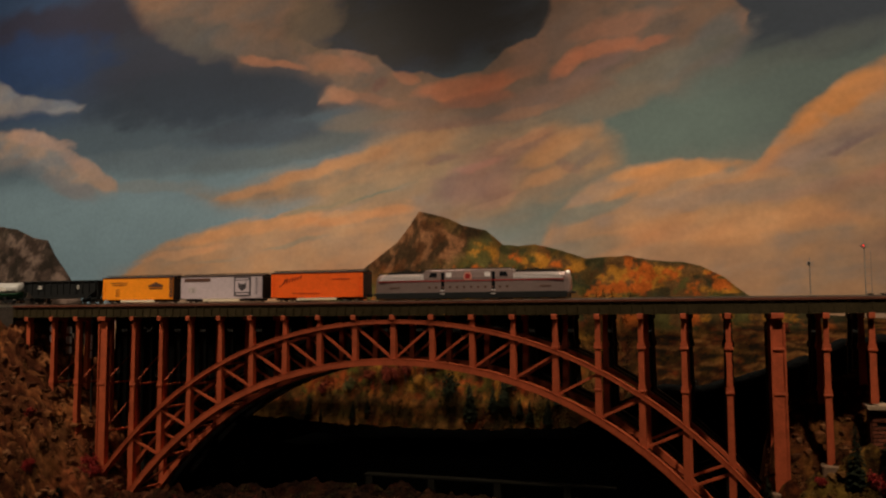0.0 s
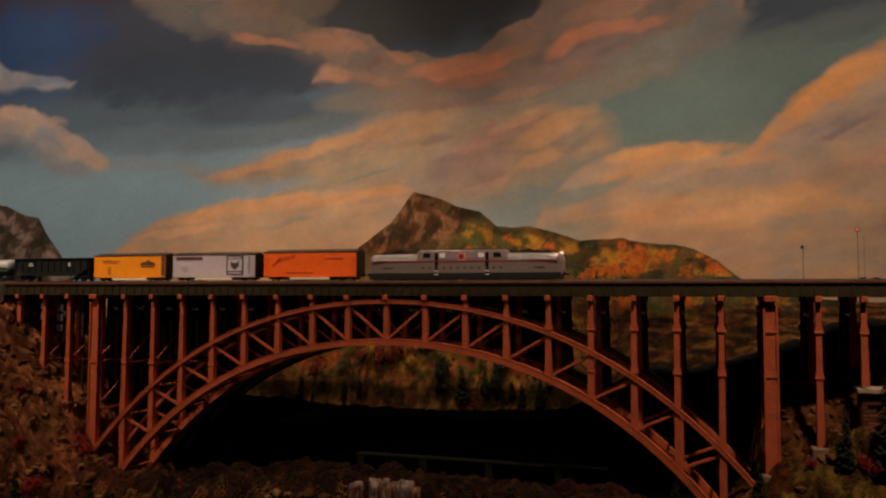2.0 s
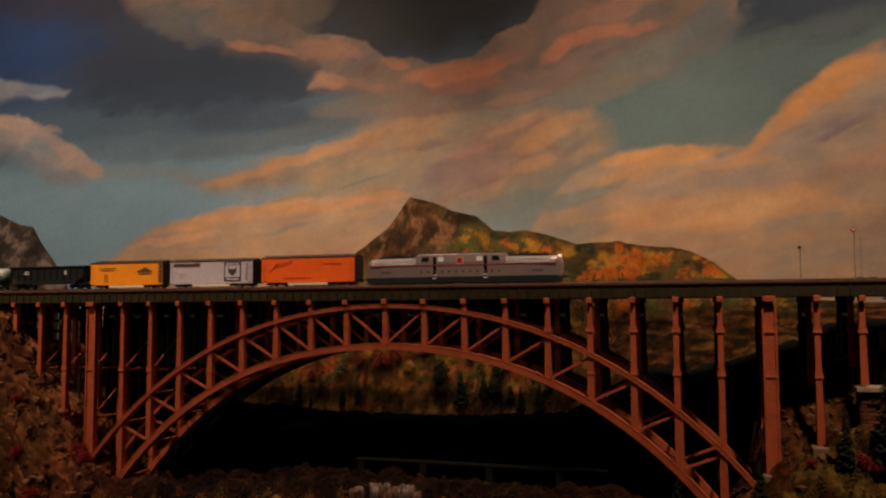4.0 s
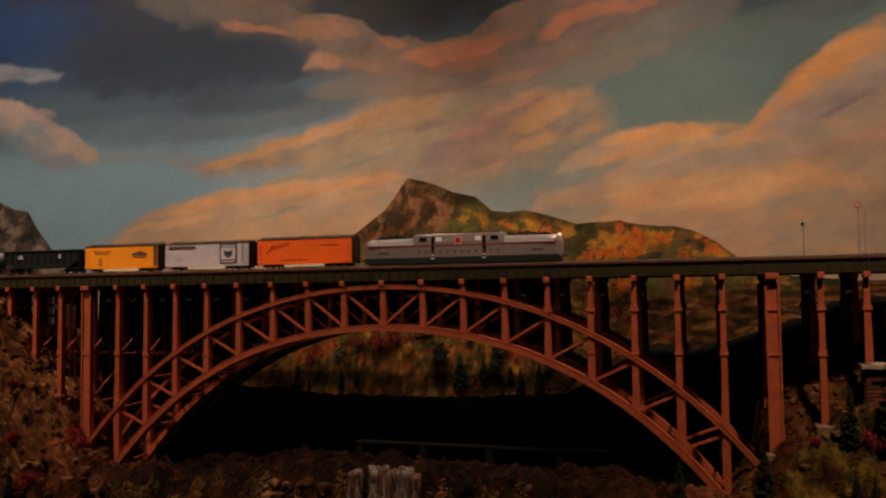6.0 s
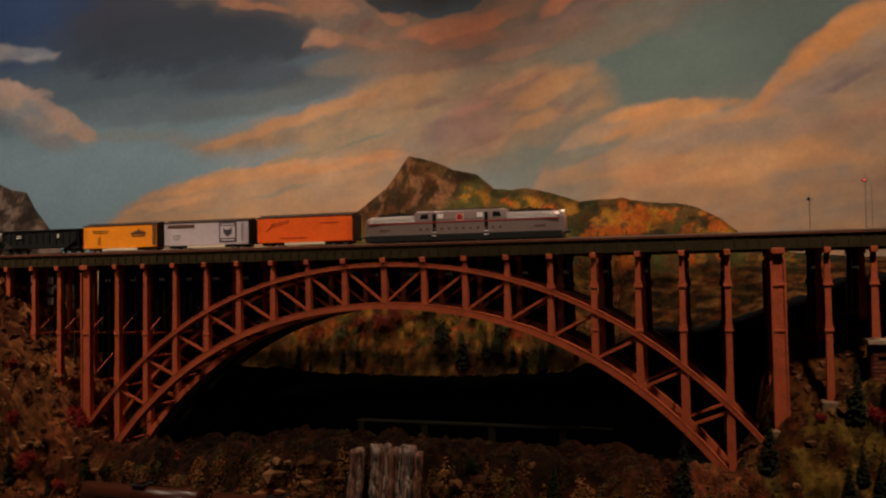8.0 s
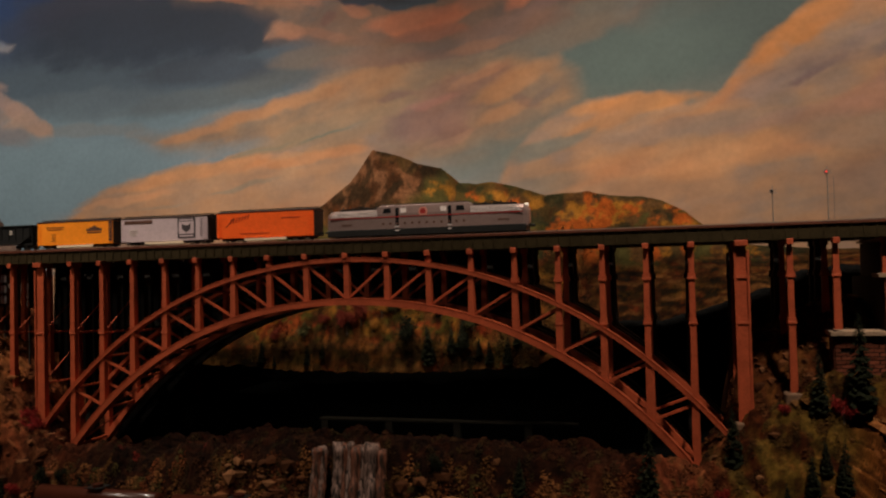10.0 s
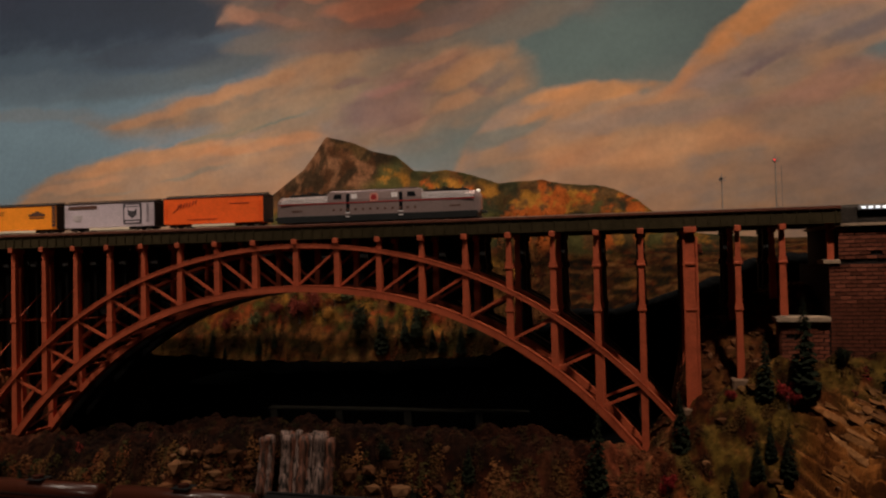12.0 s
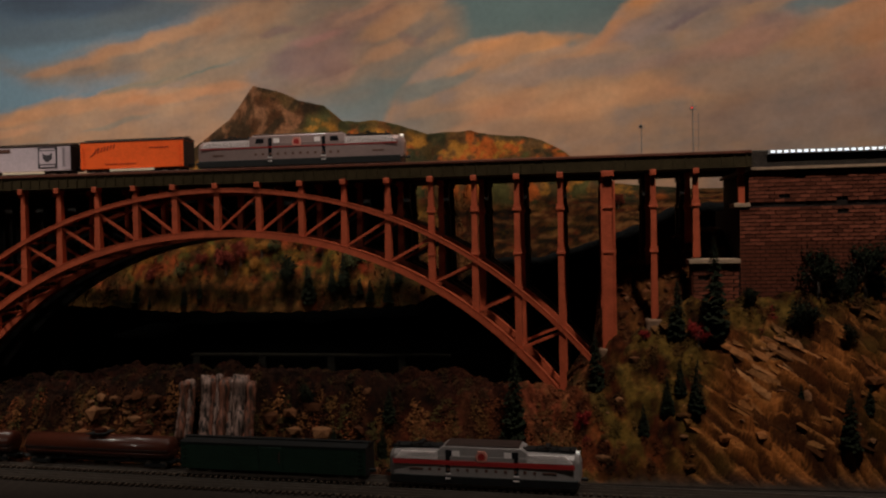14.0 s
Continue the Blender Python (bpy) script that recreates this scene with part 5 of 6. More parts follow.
    badge = part("badge", bm, material("badge_pink", (0.55, 0.22, 0.17)), root, "red badge with a pale outline")
    bm = bmesh.new()
    loft(bm, [[(x * 0.62, yy, 0.0595 + (zz - 0.0595) * 0.62) for x, zz in pts] for yy in (-0.0324, -0.0318)])
    part("badge_field", bm, M_RED, badge)
    for k in range(12):
        x = -0.105 + k * 0.019
        part("lettering", box(x - 0.0028, x + 0.0028, -0.0302, -0.0294, 0.0285, 0.0338), M_INK, root)
    for s in (-1, 1):
        part("lettering", box(s * (e - 0.06) - 0.014, s * (e - 0.06) + 0.014, -0.0302, -0.0293, 0.030, 0.0328), M_INK, root)
        # Folded pantograph on each hood.
        px = s * (e * 0.66)
        pan = bmesh.new()
        for yy in (-0.012, 0.012):
            beam(pan, (px - 0.035, yy, 0.0715), (px + 0.005, yy, 0.0775), 0.0016, 0.0016)
            beam(pan, (px + 0.035, yy, 0.0715), (px - 0.005, yy, 0.0775), 0.0016, 0.0016)
        bx(pan, px - 0.004, px + 0.004, -0.018, 0.018, 0.0772, 0.0790)
        bx(pan, px - 0.055, px + 0.055, -0.016, 0.016, 0.0690, 0.0730)
        for q in (-0.045, -0.02, 0.02, 0.045):
            tube(pan, (px + q, -0.012, 0.073), (px + q, -0.012, 0.078), 0.0022, 0.0016, 8)
        part("pantograph", pan, M_BLACK, root, "black folded pantograph")
        part("headlamp", tube(bmesh.new(), (s * (e - 0.012), 0, 0.066), (s * (e - 0.004), 0, 0.066), 0.0045, 0.004, 12), M_HEADLAMP if s > 0 else M_GLASS, root)
        truck(root, s * (e - 0.085), 3, pitch=0.032)
        truck(root, s * (e * 0.28), 3, pitch=0.03)
        coupler(root, s * (e - 0.002), s * (e + 0.012))
    part("skirt", box(-e + 0.006, e - 0.006, -0.0303, 0.0303, 0.0020, 0.0185, bevel=0.001), M_BLACK, root, "black running gear skirt")
    part("roof_duct", box(-0.06, 0.06, -0.012, 0.012, 0.0786, 0.0805, bevel=0.0006), M_ROOF, root)
    part("cab_roof", box(-c + 0.026, c - 0.026, -0.0272, 0.0272, 0.0772, 0.0797, bevel=0.0006), M_ROOF, root, "dark cab roof")
    return root


electric_loco(-0.074, 0.451, 0.065, RAIL_Z, "silver streamlined electric locomotive with red stripe")

# Train of a silver cab unit and dark blue coaches, waiting behind the caboose.


def coach(x0, x1, y, mat, win, label, z=RAIL_Z, group="passenger coaches", roof=M_ROOF, tail=False):
    L = x1 - x0
    root = thing("passenger_coach", label, "passenger coach", group, pose((x0 + x1) / 2, y, z))
    sec = [(-0.029, 0.013), (-0.029, 0.058), (-0.026, 0.066), (-0.015, 0.0715), (0.015, 0.0715), (0.026, 0.066), (0.029, 0.058), (0.029, 0.013)]
    rings = [[(x, a * k, b) for a, b in sec] for x, k in ((-L / 2 + 0.003, 0.8 if tail else 1), (-L / 2 + 0.02, 1), (L / 2 - 0.003, 1))]
    body = part("body", loft(bmesh.new(), rings), mat, root)
    n = int(L / 0.03)
    for k in range(n):
        x = -L / 2 + 0.03 + k * (L - 0.06) / max(1, n - 1)
        part("window", box(x - 0.010, x + 0.010, -0.0298, -0.0288, 0.044, 0.055), win, body)
    for zz in (0.024, 0.031, 0.061):
        part("fluting", box(-L / 2 + 0.01, L / 2 - 0.01, -0.0297, -0.0288, zz, zz + 0.0025), mat, body)
    part("roof", box(-L / 2 + 0.006, L / 2 - 0.006, -0.014, 0.014, 0.0716, 0.0735, bevel=0.0008), roof, root)
    for s in (-1, 1):
        part("vestibule", box(*sorted((s * (L / 2 - 0.003), s * (L / 2 + 0.004))), -0.016, 0.016, 0.016, 0.06), M_BLACK, root)
        truck(root, s * (L / 2 - 0.055))
        coupler(root, s * (L / 2), s * (L / 2 + 0.009))
    part("underframe", box(-L / 2 + 0.01, L / 2 - 0.01, -0.02, 0.02, 0.008, 0.0125), M_BLACK, root)
    return root


coach(-2.42, -2.155, 0.065, M_SILVER, M_GLASS, "silver-grey cab unit of a passenger train", roof=M_SILVER, tail=True)
coach(-2.78, -2.44, 0.065, M_BLUE, M_WINDOW, "dark blue coach with lit cream windows")
coach(-3.14, -2.80, 0.065, M_BLUE, M_WINDOW, "dark blue coach with lit cream windows")
for k in range(4):
    a = -1.95 - 0.36 * k
    coach(a - 0.345, a, 0.245, M_BRIGHT, M_GLASS, "bright stainless steel streamlined coach", group="stainless coaches", roof=M_SILVER, tail=k == 3)

# Lower train on the front shelf, which runs a little askew to the bridge.
LOW = TRACK_Z + 0.0098
M_BRONZE = material("brown_tank_paint", (0.05, 0.0135, 0.007), 0.3, 0, 0.2, 30, 0.05, coat=0.3)
electric_loco(0.475, 0.86, -0.265, LOW, "silver electric locomotive with a broad red stripe", red=1.0, M_SILVER=M_STEEL).matrix_world = skewed(0.6675, -0.265, LOW)
green_car, h = house_car(0.012, 0.432, material("dark_green_car_paint", (0.008, 0.02, 0.012), 0.5), "long dark green baggage car", "baggage_car", high=0.071, y=-0.265, z=LOW, group="lower train", roof=M_BLACK)
green_car.matrix_world = skewed(0.222, -0.265, LOW)
for x in (-0.1965, -0.595):
    tank_car(x - 0.1885, x + 0.1885, -0.265, LOW, M_BRONZE, M_BRONZE, "glossy reddish-brown tank car", oval=False, group="lower train").matrix_world = skewed(x, -0.265, LOW)
# ---------------------------------------------------------------- cascade rock


def streaked(name, pale, dark):
    """Rock with long upright water streaks."""
    m = material(name, pale, 0.6, 0, 0.3, 25, 0.5)
    n, l = m.node_tree.nodes, m.node_tree.links
    noise_ = n.new("ShaderNodeTexNoise")
    noise_.inputs["Scale"].default_value, noise_.inputs["Detail"].default_value = 1.0, 5
    stretch = n.new("ShaderNodeMapping")
    stretch.inputs["Scale"].default_value = (170, 170, 16)
    coord = n.new("ShaderNodeTexCoord")
    l.new(coord.outputs["Object"], stretch.inputs["Vector"])
    l.new(stretch.outputs[0], noise_.inputs["Vector"])
    ramp = n.new("ShaderNodeValToRGB")
    ramp.color_ramp.elements[0].position, ramp.color_ramp.elements[0].color = 0.38, (*dark, 1)
    ramp.color_ramp.elements[1].position, ramp.color_ramp.elements[1].color = 0.62, (*pale, 1)
    l.new(noise_.outputs["Fac"], ramp.inputs["Fac"])
    l.new(ramp.outputs["Color"], n["Principled BSDF"].inputs["Base Color"])
    return m


def cascade():
    root = thing("cascade_rock", "streaked white and rust columns of a dry cascade", "rock", m=pose(0, -0.112, -0.58))
    rnd = random.Random(5)
    pale, rusty = streaked("streaked_pale_rock", (0.25, 0.155, 0.125), (0.014, 0.010, 0.008)), streaked("streaked_rusty_rock", (0.17, 0.062, 0.036), (0.02, 0.012, 0.008))
    columns = [(x, rnd.uniform(0.005, 0.010), 0.116 + rnd.uniform(-0.012, 0.012), rusty if k % 2 else pale) for k, x in enumerate((-0.044, -0.036, -0.029, -0.021))]
    columns += [(0.012 + 0.0068 * k, rnd.uniform(0.005, 0.011), 0.137 - 0.0012 * max(0, k - 12) ** 1.6 + rnd.uniform(-0.007, 0.005), rusty if k in (3, 7, 8, 14, 16, 17) else pale) for k in range(18) if k not in (6, 10, 15)]
    for x, w, top, mat in columns:
        back = rnd.uniform(-0.008, 0.006)
        rings = []
        for k in range(13):
            f = k / 12
            s = 1 + 0.22 * rnd.uniform(-1, 1) + 0.30 * math.exp(-((f - 0.93) / 0.09) ** 2)
            cx, cy = x + rnd.uniform(-0.0016, 0.0016), back - 0.034 * (1 - f) ** 1.3
            rings.append([(cx + w * s * math.cos(a) * rnd.uniform(0.93, 1.07), cy + w * 1.2 * s * math.sin(a) * rnd.uniform(0.9, 1.1), top * f + (rnd.uniform(-0.003, 0.003) if k == 12 else 0)) for a in [2 * math.pi * j / 12 for j in range(12)]])
        part("column", loft(bmesh.new(), rings), mat, root, flat=False)
    return root


cascade()

# ---------------------------------------------------------------- loose stones, tufts and bushes


def lowest(fn, x, y):
    return float(fn(np.array([x]), np.array([y]))[0])


def clumps(name, label, spots, size, count, palette, mat, seed, surface, ground=None, share_=0.7):
    """Foliage foam: each clump a patch of small crossing flakes that follows the ground."""
    rs = np.random.RandomState(seed)
    n = len(spots)
    rad = size * rs.uniform(0.45, 1.25, n)
    d = rs.normal(size=(n, count, 3))
    d /= np.linalg.norm(d, axis=2, keepdims=True)
    d *= rs.uniform(0.35, 1.0, (n, count, 1))
    c = spots[:, None, :] + d * rad[:, None, None]
    c[..., 2] = surface(c[..., 0], c[..., 1]) + np.abs(d[..., 2]) * rad[:, None] * 0.25
    nrm = np.array((0.0, -0.5, 0.86)) + 0.38 * rs.normal(size=(n, count, 3))
    u = np.cross(nrm, rs.normal(size=(n, count, 3)))
    u /= np.linalg.norm(u, axis=2, keepdims=True)
    v = np.cross(nrm, u)
    v /= np.linalg.norm(v, axis=2, keepdims=True)
    s = (rad * 0.34 * (0.012 / size) ** 0.4)[:, None, None]
    tri = np.stack([c + u * s, c + v * s * 1.1, c - (u + v) * s * 0.7], 2).reshape(-1, 3)
    faces = np.arange(len(tri)).reshape(-1, 3).tolist()
    pal = np.array(palette)
    pick = pal[rs.randint(0, len(pal), n)] * rs.uniform(0.6, 1.3, (n, 1))
    if ground is not None:
        pick = pick * (1 - share_) + share_ * ground(spots[:, 0], spots[:, 1], spots[:, 2])
    cols = np.repeat(pick, count * 3, 0) * rs.uniform(0.7, 1.25, (n * count * 3, 1))
    return tagged(sheet(name, tri, faces, mat, cols, flat=True), label, "foliage", kind="stuff")


def stones(name, label, spots, size, palette, mat, seed, ground=None, category="rocks", flat=True, squash=0.65, own=0.45):
    rs = np.random.RandomState(seed)
    bm = bmesh.new()
    bmesh.ops.create_icosphere(bm, subdivisions=1, radius=1)
    base = np.array([v.co[:] for v in bm.verts])
    idx = np.array([[v.index for v in f.verts] for f in bm.faces])
    bm.free()
    V, F, C = [], [], []
    under = ground(spots[:, 0], spots[:, 1], spots[:, 2]) if ground is not None else None
    for k, p in enumerate(spots):
        r = size * rs.uniform(0.35, 1.4)
        q = np.sign(base) * np.abs(base) ** 0.7
        q = q * rs.uniform(0.65, 1.2, (len(base), 1)) * np.array((rs.uniform(0.8, 1.7), rs.uniform(0.7, 1.2), rs.uniform(squash - 0.25, squash + 0.25)))
        a = rs.uniform(0, 6.28)
        q = np.c_[q[:, 0] * math.cos(a) - q[:, 1] * math.sin(a), q[:, 0] * math.sin(a) + q[:, 1] * math.cos(a), q[:, 2]]
        V.append(q * r + p)
        F.append(idx + k * len(base))
        tone = np.array(palette[rs.randint(len(palette))]) * rs.uniform(0.6, 1.25)
        if ground is not None:
            tone = own * tone + (1.05 - own) * under[k]
        C.append(np.repeat([tone], len(base), 0) * rs.uniform(0.75, 1.2, (len(base), 1)))
    return tagged(sheet(name, np.concatenate(V), np.concatenate(F).tolist(), mat, np.concatenate(C), flat=flat), label, category, kind="stuff")


def scatter(fn, n, x0, x1, y0, y1, seed, lift=0.0):
    rs = np.random.RandomState(seed)
    x, y = rs.uniform(x0, x1, n), rs.uniform(y0, y1, n)
    return np.c_[x, y, fn(x, y) + lift]


EARTHY = [(0.06, 0.04, 0.014), (0.08, 0.03, 0.014), (0.05, 0.03, 0.013), (0.10, 0.045, 0.02), (0.03, 0.025, 0.012)]
RUSSET = [(0.15, 0.042, 0.014), (0.11, 0.05, 0.015), (0.17, 0.068, 0.022), (0.05, 0.018, 0.008), (0.06, 0.045, 0.014)]
RED = [(0.085, 0.012, 0.008), (0.06, 0.012, 0.008)]
DULL = [(0.06, 0.036, 0.014), (0.05, 0.045, 0.014), (0.09, 0.045, 0.016), (0.022, 0.018, 0.009), (0.09, 0.028, 0.013), (0.03, 0.028, 0.012)]
clumps("turf_tufts", "olive and brown foam turf on the canyon", np.r_[scatter(canyon, 700, -1.35, 0.75, -0.19, 0.05, 1), scatter(canyon, 320, 0.7, 1.1, -0.195, 0.2, 2), scatter(canyon, 250, 1.1, 1.75, -0.06, 0.03, 4)], 0.011, 44, EARTHY, M_LEAF, 3, canyon, earth_paint, 0.75)
clumps("russet_turf", "russet and brown foam turf below the arch", scatter(canyon, 620, -0.85, 0.85, -0.19, -0.09, 25), 0.017, 60, RUSSET, M_LEAF, 26, canyon, earth_paint, 0.4)
clumps("red_tufts", "small crimson tufts among the rocks", scatter(canyon, 18, -1.2, 1.6, -0.18, 0.02, 5), 0.011, 40, RED, M_LEAF, 6, canyon)
clumps("hill_brush", "brown, red and olive brush on the hillside", scatter(hillside, 900, -0.8, 0.55, 0.482, 0.575, 7, -0.006), 0.010, 40, DULL, M_LEAF, 9, hillside, hill_paint, 0.72)
ROCKS = [(0.17, 0.07, 0.03), (0.075, 0.027, 0.012), (0.26, 0.12, 0.055), (0.045, 0.018, 0.009)]
stones("loose_rocks", "tan broken rocks on the canyon slopes", np.r_[scatter(canyon, 230, -1.4, -0.8, -0.19, 0.08, 11, -0.003), scatter(canyon, 40, -0.8, 0.8, -0.19, -0.08, 12, -0.005), scatter(canyon, 70, 0.85, 1.75, -0.195, 0.05, 13, -0.004), scatter(canyon, 90, 0.95, 1.2, 0.02, 0.22, 15, -0.004)], 0.011, ROCKS, M_EARTH, 14, earth_paint)
BOULDER = [(0.19, 0.075, 0.03), (0.09, 0.033, 0.013), (0.25, 0.115, 0.05)]
stones("boulders", "blocky tan boulders beside the dry cascade", np.r_[scatter(canyon, 46, -0.30, -0.07, -0.145, -0.085, 16, -0.006), scatter(canyon, 12, 0.15, 0.36, -0.15, -0.09, 17, -0.008)], 0.018, BOULDER, M_EARTH, 18, earth_paint)



def slabs(name, label, spots, seed, palette, big=1.0):
    """Tilted plates of rock that crop out along the beds of the east bank."""
    rs = np.random.RandomState(seed)
    along, out = np.array((1.0, -0.28, -0.52)), np.array((-0.1, -0.80, 0.58))
    along, out = along / np.linalg.norm(along), out / np.linalg.norm(out)
    V, F, Cs = [], [], []
    quads = np.array(((0, 1, 3, 2), (4, 6, 7, 5), (0, 4, 5, 1), (2, 3, 7, 6), (0, 2, 6, 4), (1, 5, 7, 3)))
    under = earth_paint(spots[:, 0], spots[:, 1], spots[:, 2])
    for k, p in enumerate(spots):
        u = along + rs.normal(size=3) * 0.12
        u /= np.linalg.norm(u)
        w = np.cross(out + rs.normal(size=3) * 0.2, u)
        w /= np.linalg.norm(w)
        v = np.cross(u, w)
        half = np.array((rs.uniform(0.018, 0.065), rs.uniform(0.004, 0.010), rs.uniform(0.002, 0.0045))) * big
        q = []
        for a in (-1, 1):
            for b in (-1, 1):
                for c in (-1, 1):
                    s = np.array((a, b, c)) * half * rs.uniform(0.3, 1.1, 3)
                    q.append(p - out * 0.0065 * big + u * s[0] + w * s[1] + v * s[2])
        V.append(np.array(q))
        F.append(quads + 8 * k)
        tone = np.array(palette[rs.randint(len(palette))]) * rs.uniform(0.6, 1.2)
        Cs.append(np.repeat([0.38 * tone + 0.6 * under[k]], 8, 0) * rs.uniform(0.7, 1.25, (8, 1)))
    return tagged(sheet(name, np.concatenate(V), np.concatenate(F).tolist(), M_EARTH, np.concatenate(Cs), flat=True), label, "rocks", kind="stuff")


SLAB = [(0.24, 0.092, 0.026), (0.13, 0.046, 0.014), (0.34, 0.15, 0.046), (0.05, 0.021, 0.008), (0.16, 0.058, 0.017)]
plate = scatter(canyon, 360, 1.02, 1.72, -0.19, -0.03, 19, 0.0)
keep = outcrop(plate[:, 0], plate[:, 1]) * (0.55 + 0.45 * np.sign(bedding(plate[:, 0], plate[:, 1])[0] - 0.3)) > 0.5
slabs("rock_slabs", "tilted tan rock plates on the canyon bank", plate[keep], 20, SLAB, 1.05)
west = scatter(canyon, 90, -1.36, -0.95, -0.18, 0.02, 31, 0.002)
slabs("west_ledges", "broken red-brown rock plates on the west bank", west, 32, [(0.15, 0.045, 0.016), (0.09, 0.028, 0.011), (0.20, 0.072, 0.026), (0.08, 0.02, 0.009)], 0.85)
slabs("pale_ledge", "pale stacked rock ledge at the top of the bank", scatter(canyon, 70, 1.19, 1.32, -0.125, -0.075, 29, 0.004), 30, [(0.34, 0.16, 0.066), (0.24, 0.10, 0.04), (0.42, 0.21, 0.09)], 1.15)

# ---------------------------------------------------------------- trees


def conifer(x, y, tall, fn=canyon, wide=0.24, label="dark green conical model fir tree", seed=0):
    rs = random.Random(seed + int(1000 * abs(x)))
    root = thing("conifer_tree", label, "tree", "conifers", pose(x, y, lowest(fn, x, y) - 0.004, rs.uniform(-3, 3), rs.uniform(-3, 3), rs.uniform(0, 360)))
    part("trunk", tube(bmesh.new(), (0, 0, 0), (0, 0, tall * 0.9), tall * 0.022 + 0.0008, 0.0005, 6), M_BARK, root)
    V, F = [], []
    n = 380
    for k in range(n):
        f = (k + rs.random()) / n
        z = tall * (0.07 + 0.93 * f)
        r = tall * wide * (1 - f) ** 0.85 * rs.uniform(0.55, 1.15) + 0.0012
        a = rs.uniform(0, 6.283)
        w = rs.uniform(0.25, 0.5) * (0.4 + 0.6 * (1 - f))
        drop = r * rs.uniform(0.2, 0.6)
        b = len(V)
        V += [(0, 0, z + r * 0.25), (r * math.cos(a - w), r * math.sin(a - w), z - drop), (r * 1.08 * math.cos(a), r * 1.08 * math.sin(a), z - drop * 0.6), (r * math.cos(a + w), r * math.sin(a + w), z - drop)]
        F += [(b, b + 1, b + 2), (b, b + 2, b + 3)]
    sheet("crown", V, F, M_PINE, parent=root, flat=True)
    return root


def bushy(x, y, tall, mat, name, label, fn=canyon, seed=0, group="bushes"):
    rs = np.random.RandomState(seed + int(1000 * abs(x)))
    root = thing(name, label, "tree" if tall > 0.06 else "bush", group, pose(x, y, lowest(fn, x, y) - 0.004))
    stem = tube(bmesh.new(), (0, 0, 0), (0, 0, tall * 0.6), tall * 0.03 + 0.0006, 0.0006, 6)
    for k in range(4):
        a = 1.57 * k + rs.rand()
        tube(stem, (0, 0, tall * 0.25), (tall * 0.25 * math.cos(a), tall * 0.25 * math.sin(a), tall * (0.5 + 0.2 * rs.rand())), 0.0009, 0.0004, 5)
    part("trunk", stem, M_BARK, root)
    blobs = np.c_[rs.uniform(-0.27, 0.27, (9, 2)) * tall, rs.uniform(0.3, 0.82, 9) * tall]
    c = blobs[rs.randint(0, 9, 1500)] + rs.normal(size=(1500, 3)) * tall * 0.085
    c[:, 2] = np.maximum(c[:, 2], 0.004)
    u, v = rs.normal(size=(1500, 3)), rs.normal(size=(1500, 3))
    s = tall * 0.024
    tri = np.stack([c + u * s, c + v * s, c - (u + v) * s * 0.6], 1).reshape(-1, 3)
    sheet("crown", tri, np.arange(len(tri)).reshape(-1, 3).tolist(), mat, parent=root, flat=True)
    return root


for k, (x, y, tall) in enumerate([(1.143, -0.058, 0.22), (1.068, -0.05, 0.14), (0.895, -0.067, 0.135), (1.064, -0.126, 0.072), (1.036, -0.14, 0.082), (1.091, -0.15, 0.113), (0.988, -0.149, 0.066),
                                  (0.714, -0.113, 0.21), (0.437, -0.101, 0.082), (0.319, -0.134, 0.061), (0.431, -0.144, 0.075), (-1.026, -0.171, 0.119), (-0.923, -0.144, 0.063), (-0.682, -0.14, 0.072),
                                  (1.373, -0.19, 0.135), (1.419, -0.154, 0.06), (1.296, -0.142, 0.04)]):
    conifer(x, y, tall, wide=0.145 if tall > 0.1 else 0.175, seed=k)
for k, (x, y, tall) in enumerate([(0.058, 0.488, 0.125), (0.164, 0.501, 0.105), (0.247, 0.486, 0.069), (0.128, 0.498, 0.078), (-0.501, 0.487, 0.065), (-0.342, 0.486, 0.06), (0.33, 0.50, 0.07), (-0.29, 0.49, 0.05), (0.30, 0.484, 0.085), (0.215, 0.492, 0.055), (-0.455, 0.484, 0.035), (0.405, 0.49, 0.045)]):
    conifer(x, y, tall, hillside, 0.19, "dark fir tree on the far hillside", 40 + k)
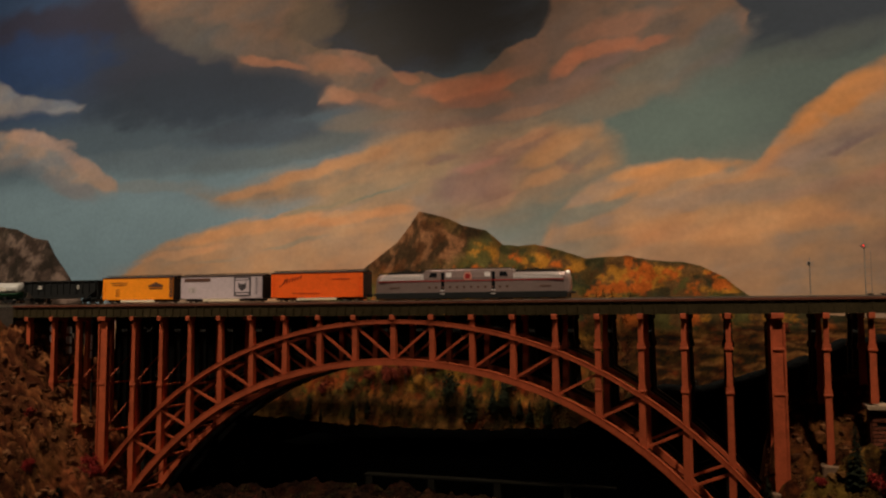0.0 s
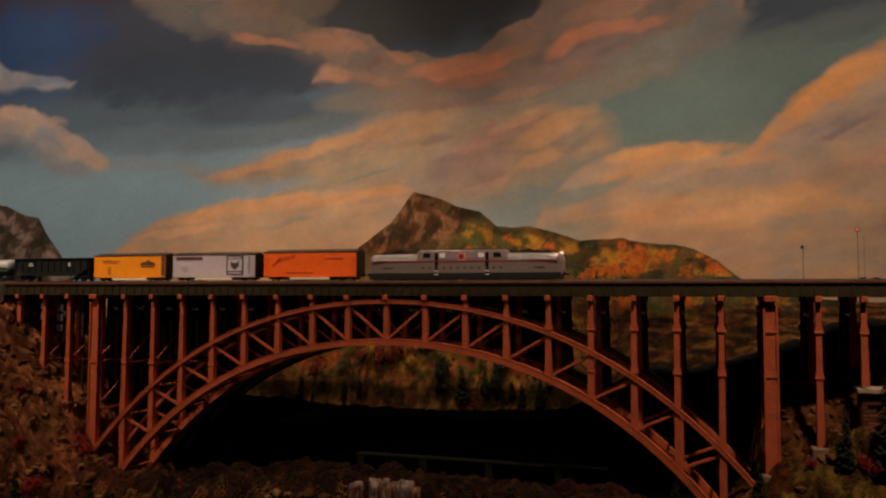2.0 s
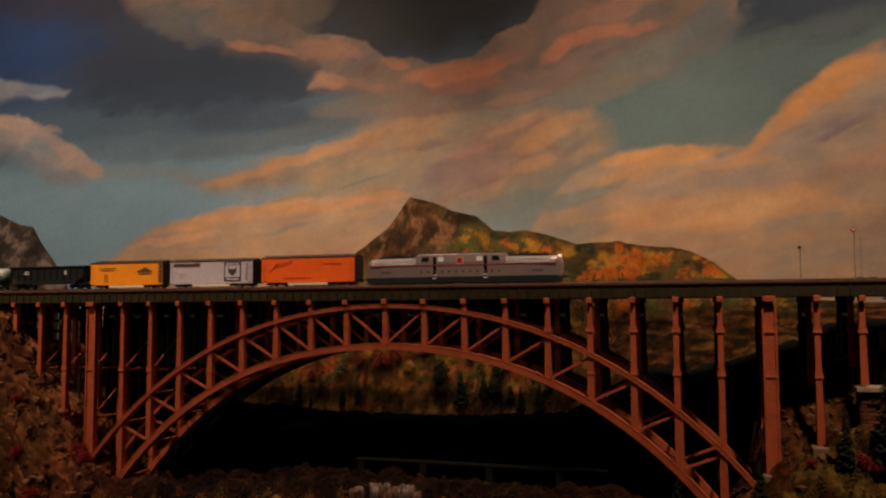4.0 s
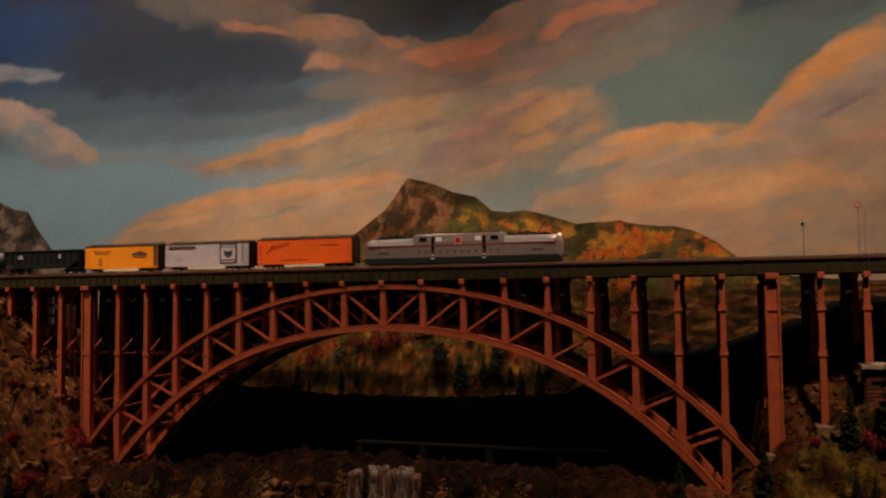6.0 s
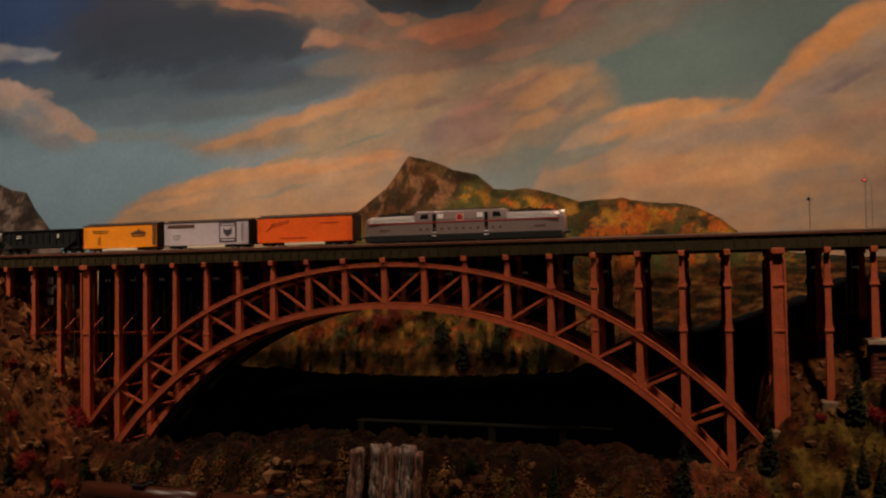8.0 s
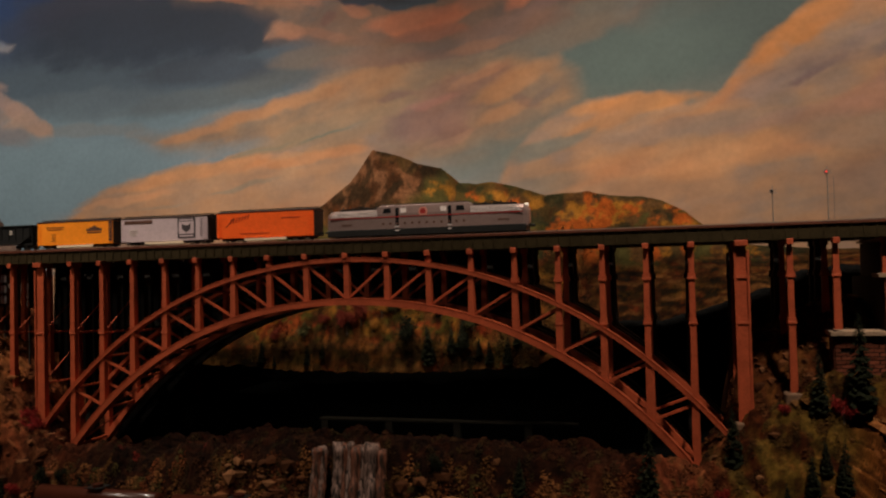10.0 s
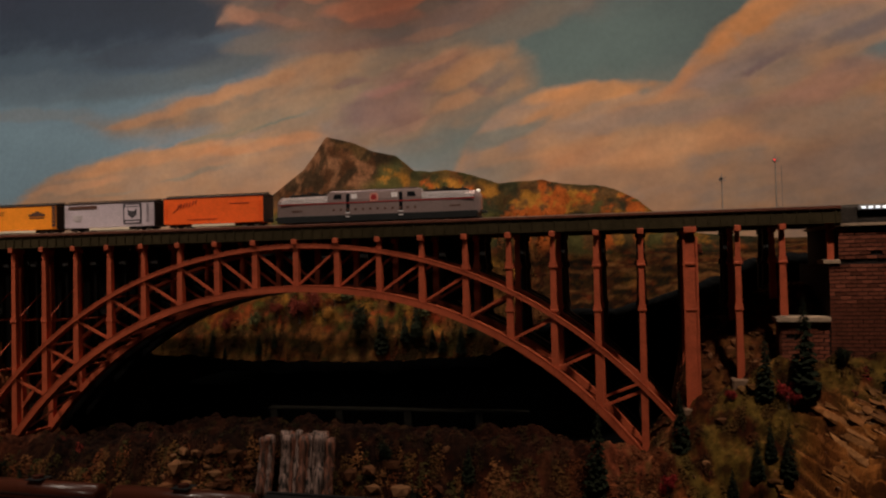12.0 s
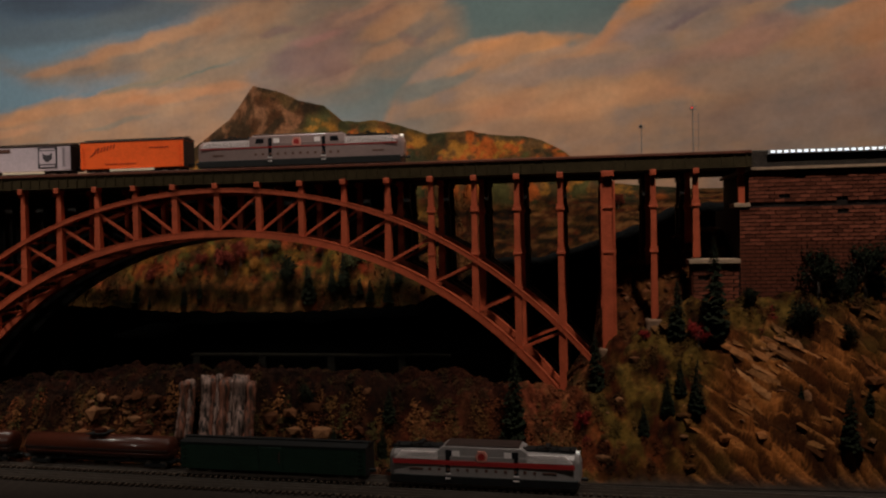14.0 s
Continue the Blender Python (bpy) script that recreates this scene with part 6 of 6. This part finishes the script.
for k, (x, y, tall) in enumerate([(1.318, -0.07, 0.085), (1.226, -0.028, 0.05), (1.40, -0.05, 0.075), (-0.977, -0.104, 0.03), (-0.815, -0.119, 0.062), (-0.76, -0.124, 0.042), (0.247, -0.102, 0.055), (1.36, -0.03, 0.11), (1.45, -0.04, 0.12), (1.55, -0.05, 0.12), (1.4, -0.1, 0.05)]):
    bushy(x, y, tall, M_PINE, "dark_bush", "dark green leafy bush among the rocks", seed=k)
for k, (x, y, tall) in enumerate([(1.108, -0.07, 0.06), (0.861, -0.117, 0.045), (0.997, -0.036, 0.032), (-0.924, -0.029, 0.07), (-0.877, -0.154, 0.055), (-0.998, -0.147, 0.07), (-1.07, -0.12, 0.05), (-1.12, -0.07, 0.04)]):
    bushy(x, y, tall, M_SHRUB, "crimson_bush", "crimson leafy bush among the rocks", seed=20 + k)
bushy(-0.011, 0.504, 0.09, M_PINE, "round_tree", "dark round-crowned tree on the far hillside", hillside, 31, "hillside trees")
bushy(-0.215, 0.513, 0.091, M_MAPLE, "maple_tree", "red maple tree on the far hillside", hillside, 32, "hillside trees")
bushy(-0.17, 0.520, 0.08, M_MAPLE, "maple_tree", "red maple tree on the far hillside", hillside, 33, "hillside trees")
bushy(-0.103, 0.527, 0.06, M_GOLDLEAF, "golden_tree", "golden autumn tree on the far hillside", hillside, 34, "hillside trees")
bushy(-0.13, 0.515, 0.06, M_GOLDLEAF, "golden_tree", "golden autumn tree on the far hillside", hillside, 35, "hillside trees")
bushy(0.19, 0.515, 0.09, M_OLIVELEAF, "olive_tree", "olive green tree on the far hillside", hillside, 36, "hillside trees")
for k, (x, y, tall, mat, kind) in enumerate([(-0.36, 0.508, 0.06, M_OLIVELEAF, "olive"), (-0.29, 0.516, 0.05, M_MAPLE, "rust-red"), (-0.06, 0.53, 0.055, M_OLIVELEAF, "olive"), (0.02, 0.534, 0.05, M_GOLDLEAF, "golden"),
                                             (-0.46, 0.505, 0.045, M_MAPLE, "rust-red"), (0.27, 0.524, 0.05, M_OLIVELEAF, "olive"), (0.36, 0.53, 0.05, M_MAPLE, "rust-red"), (0.09, 0.528, 0.05, M_MAPLE, "rust-red"),
                                             (0.97, 0.53, 0.05, M_MAPLE, "rust-red"), (0.47, 0.536, 0.05, M_GOLDLEAF, "golden")]):
    bushy(x, y, tall, mat, "autumn_tree", kind + " autumn tree on the far hillside", hillside, 60 + k, "hillside trees")
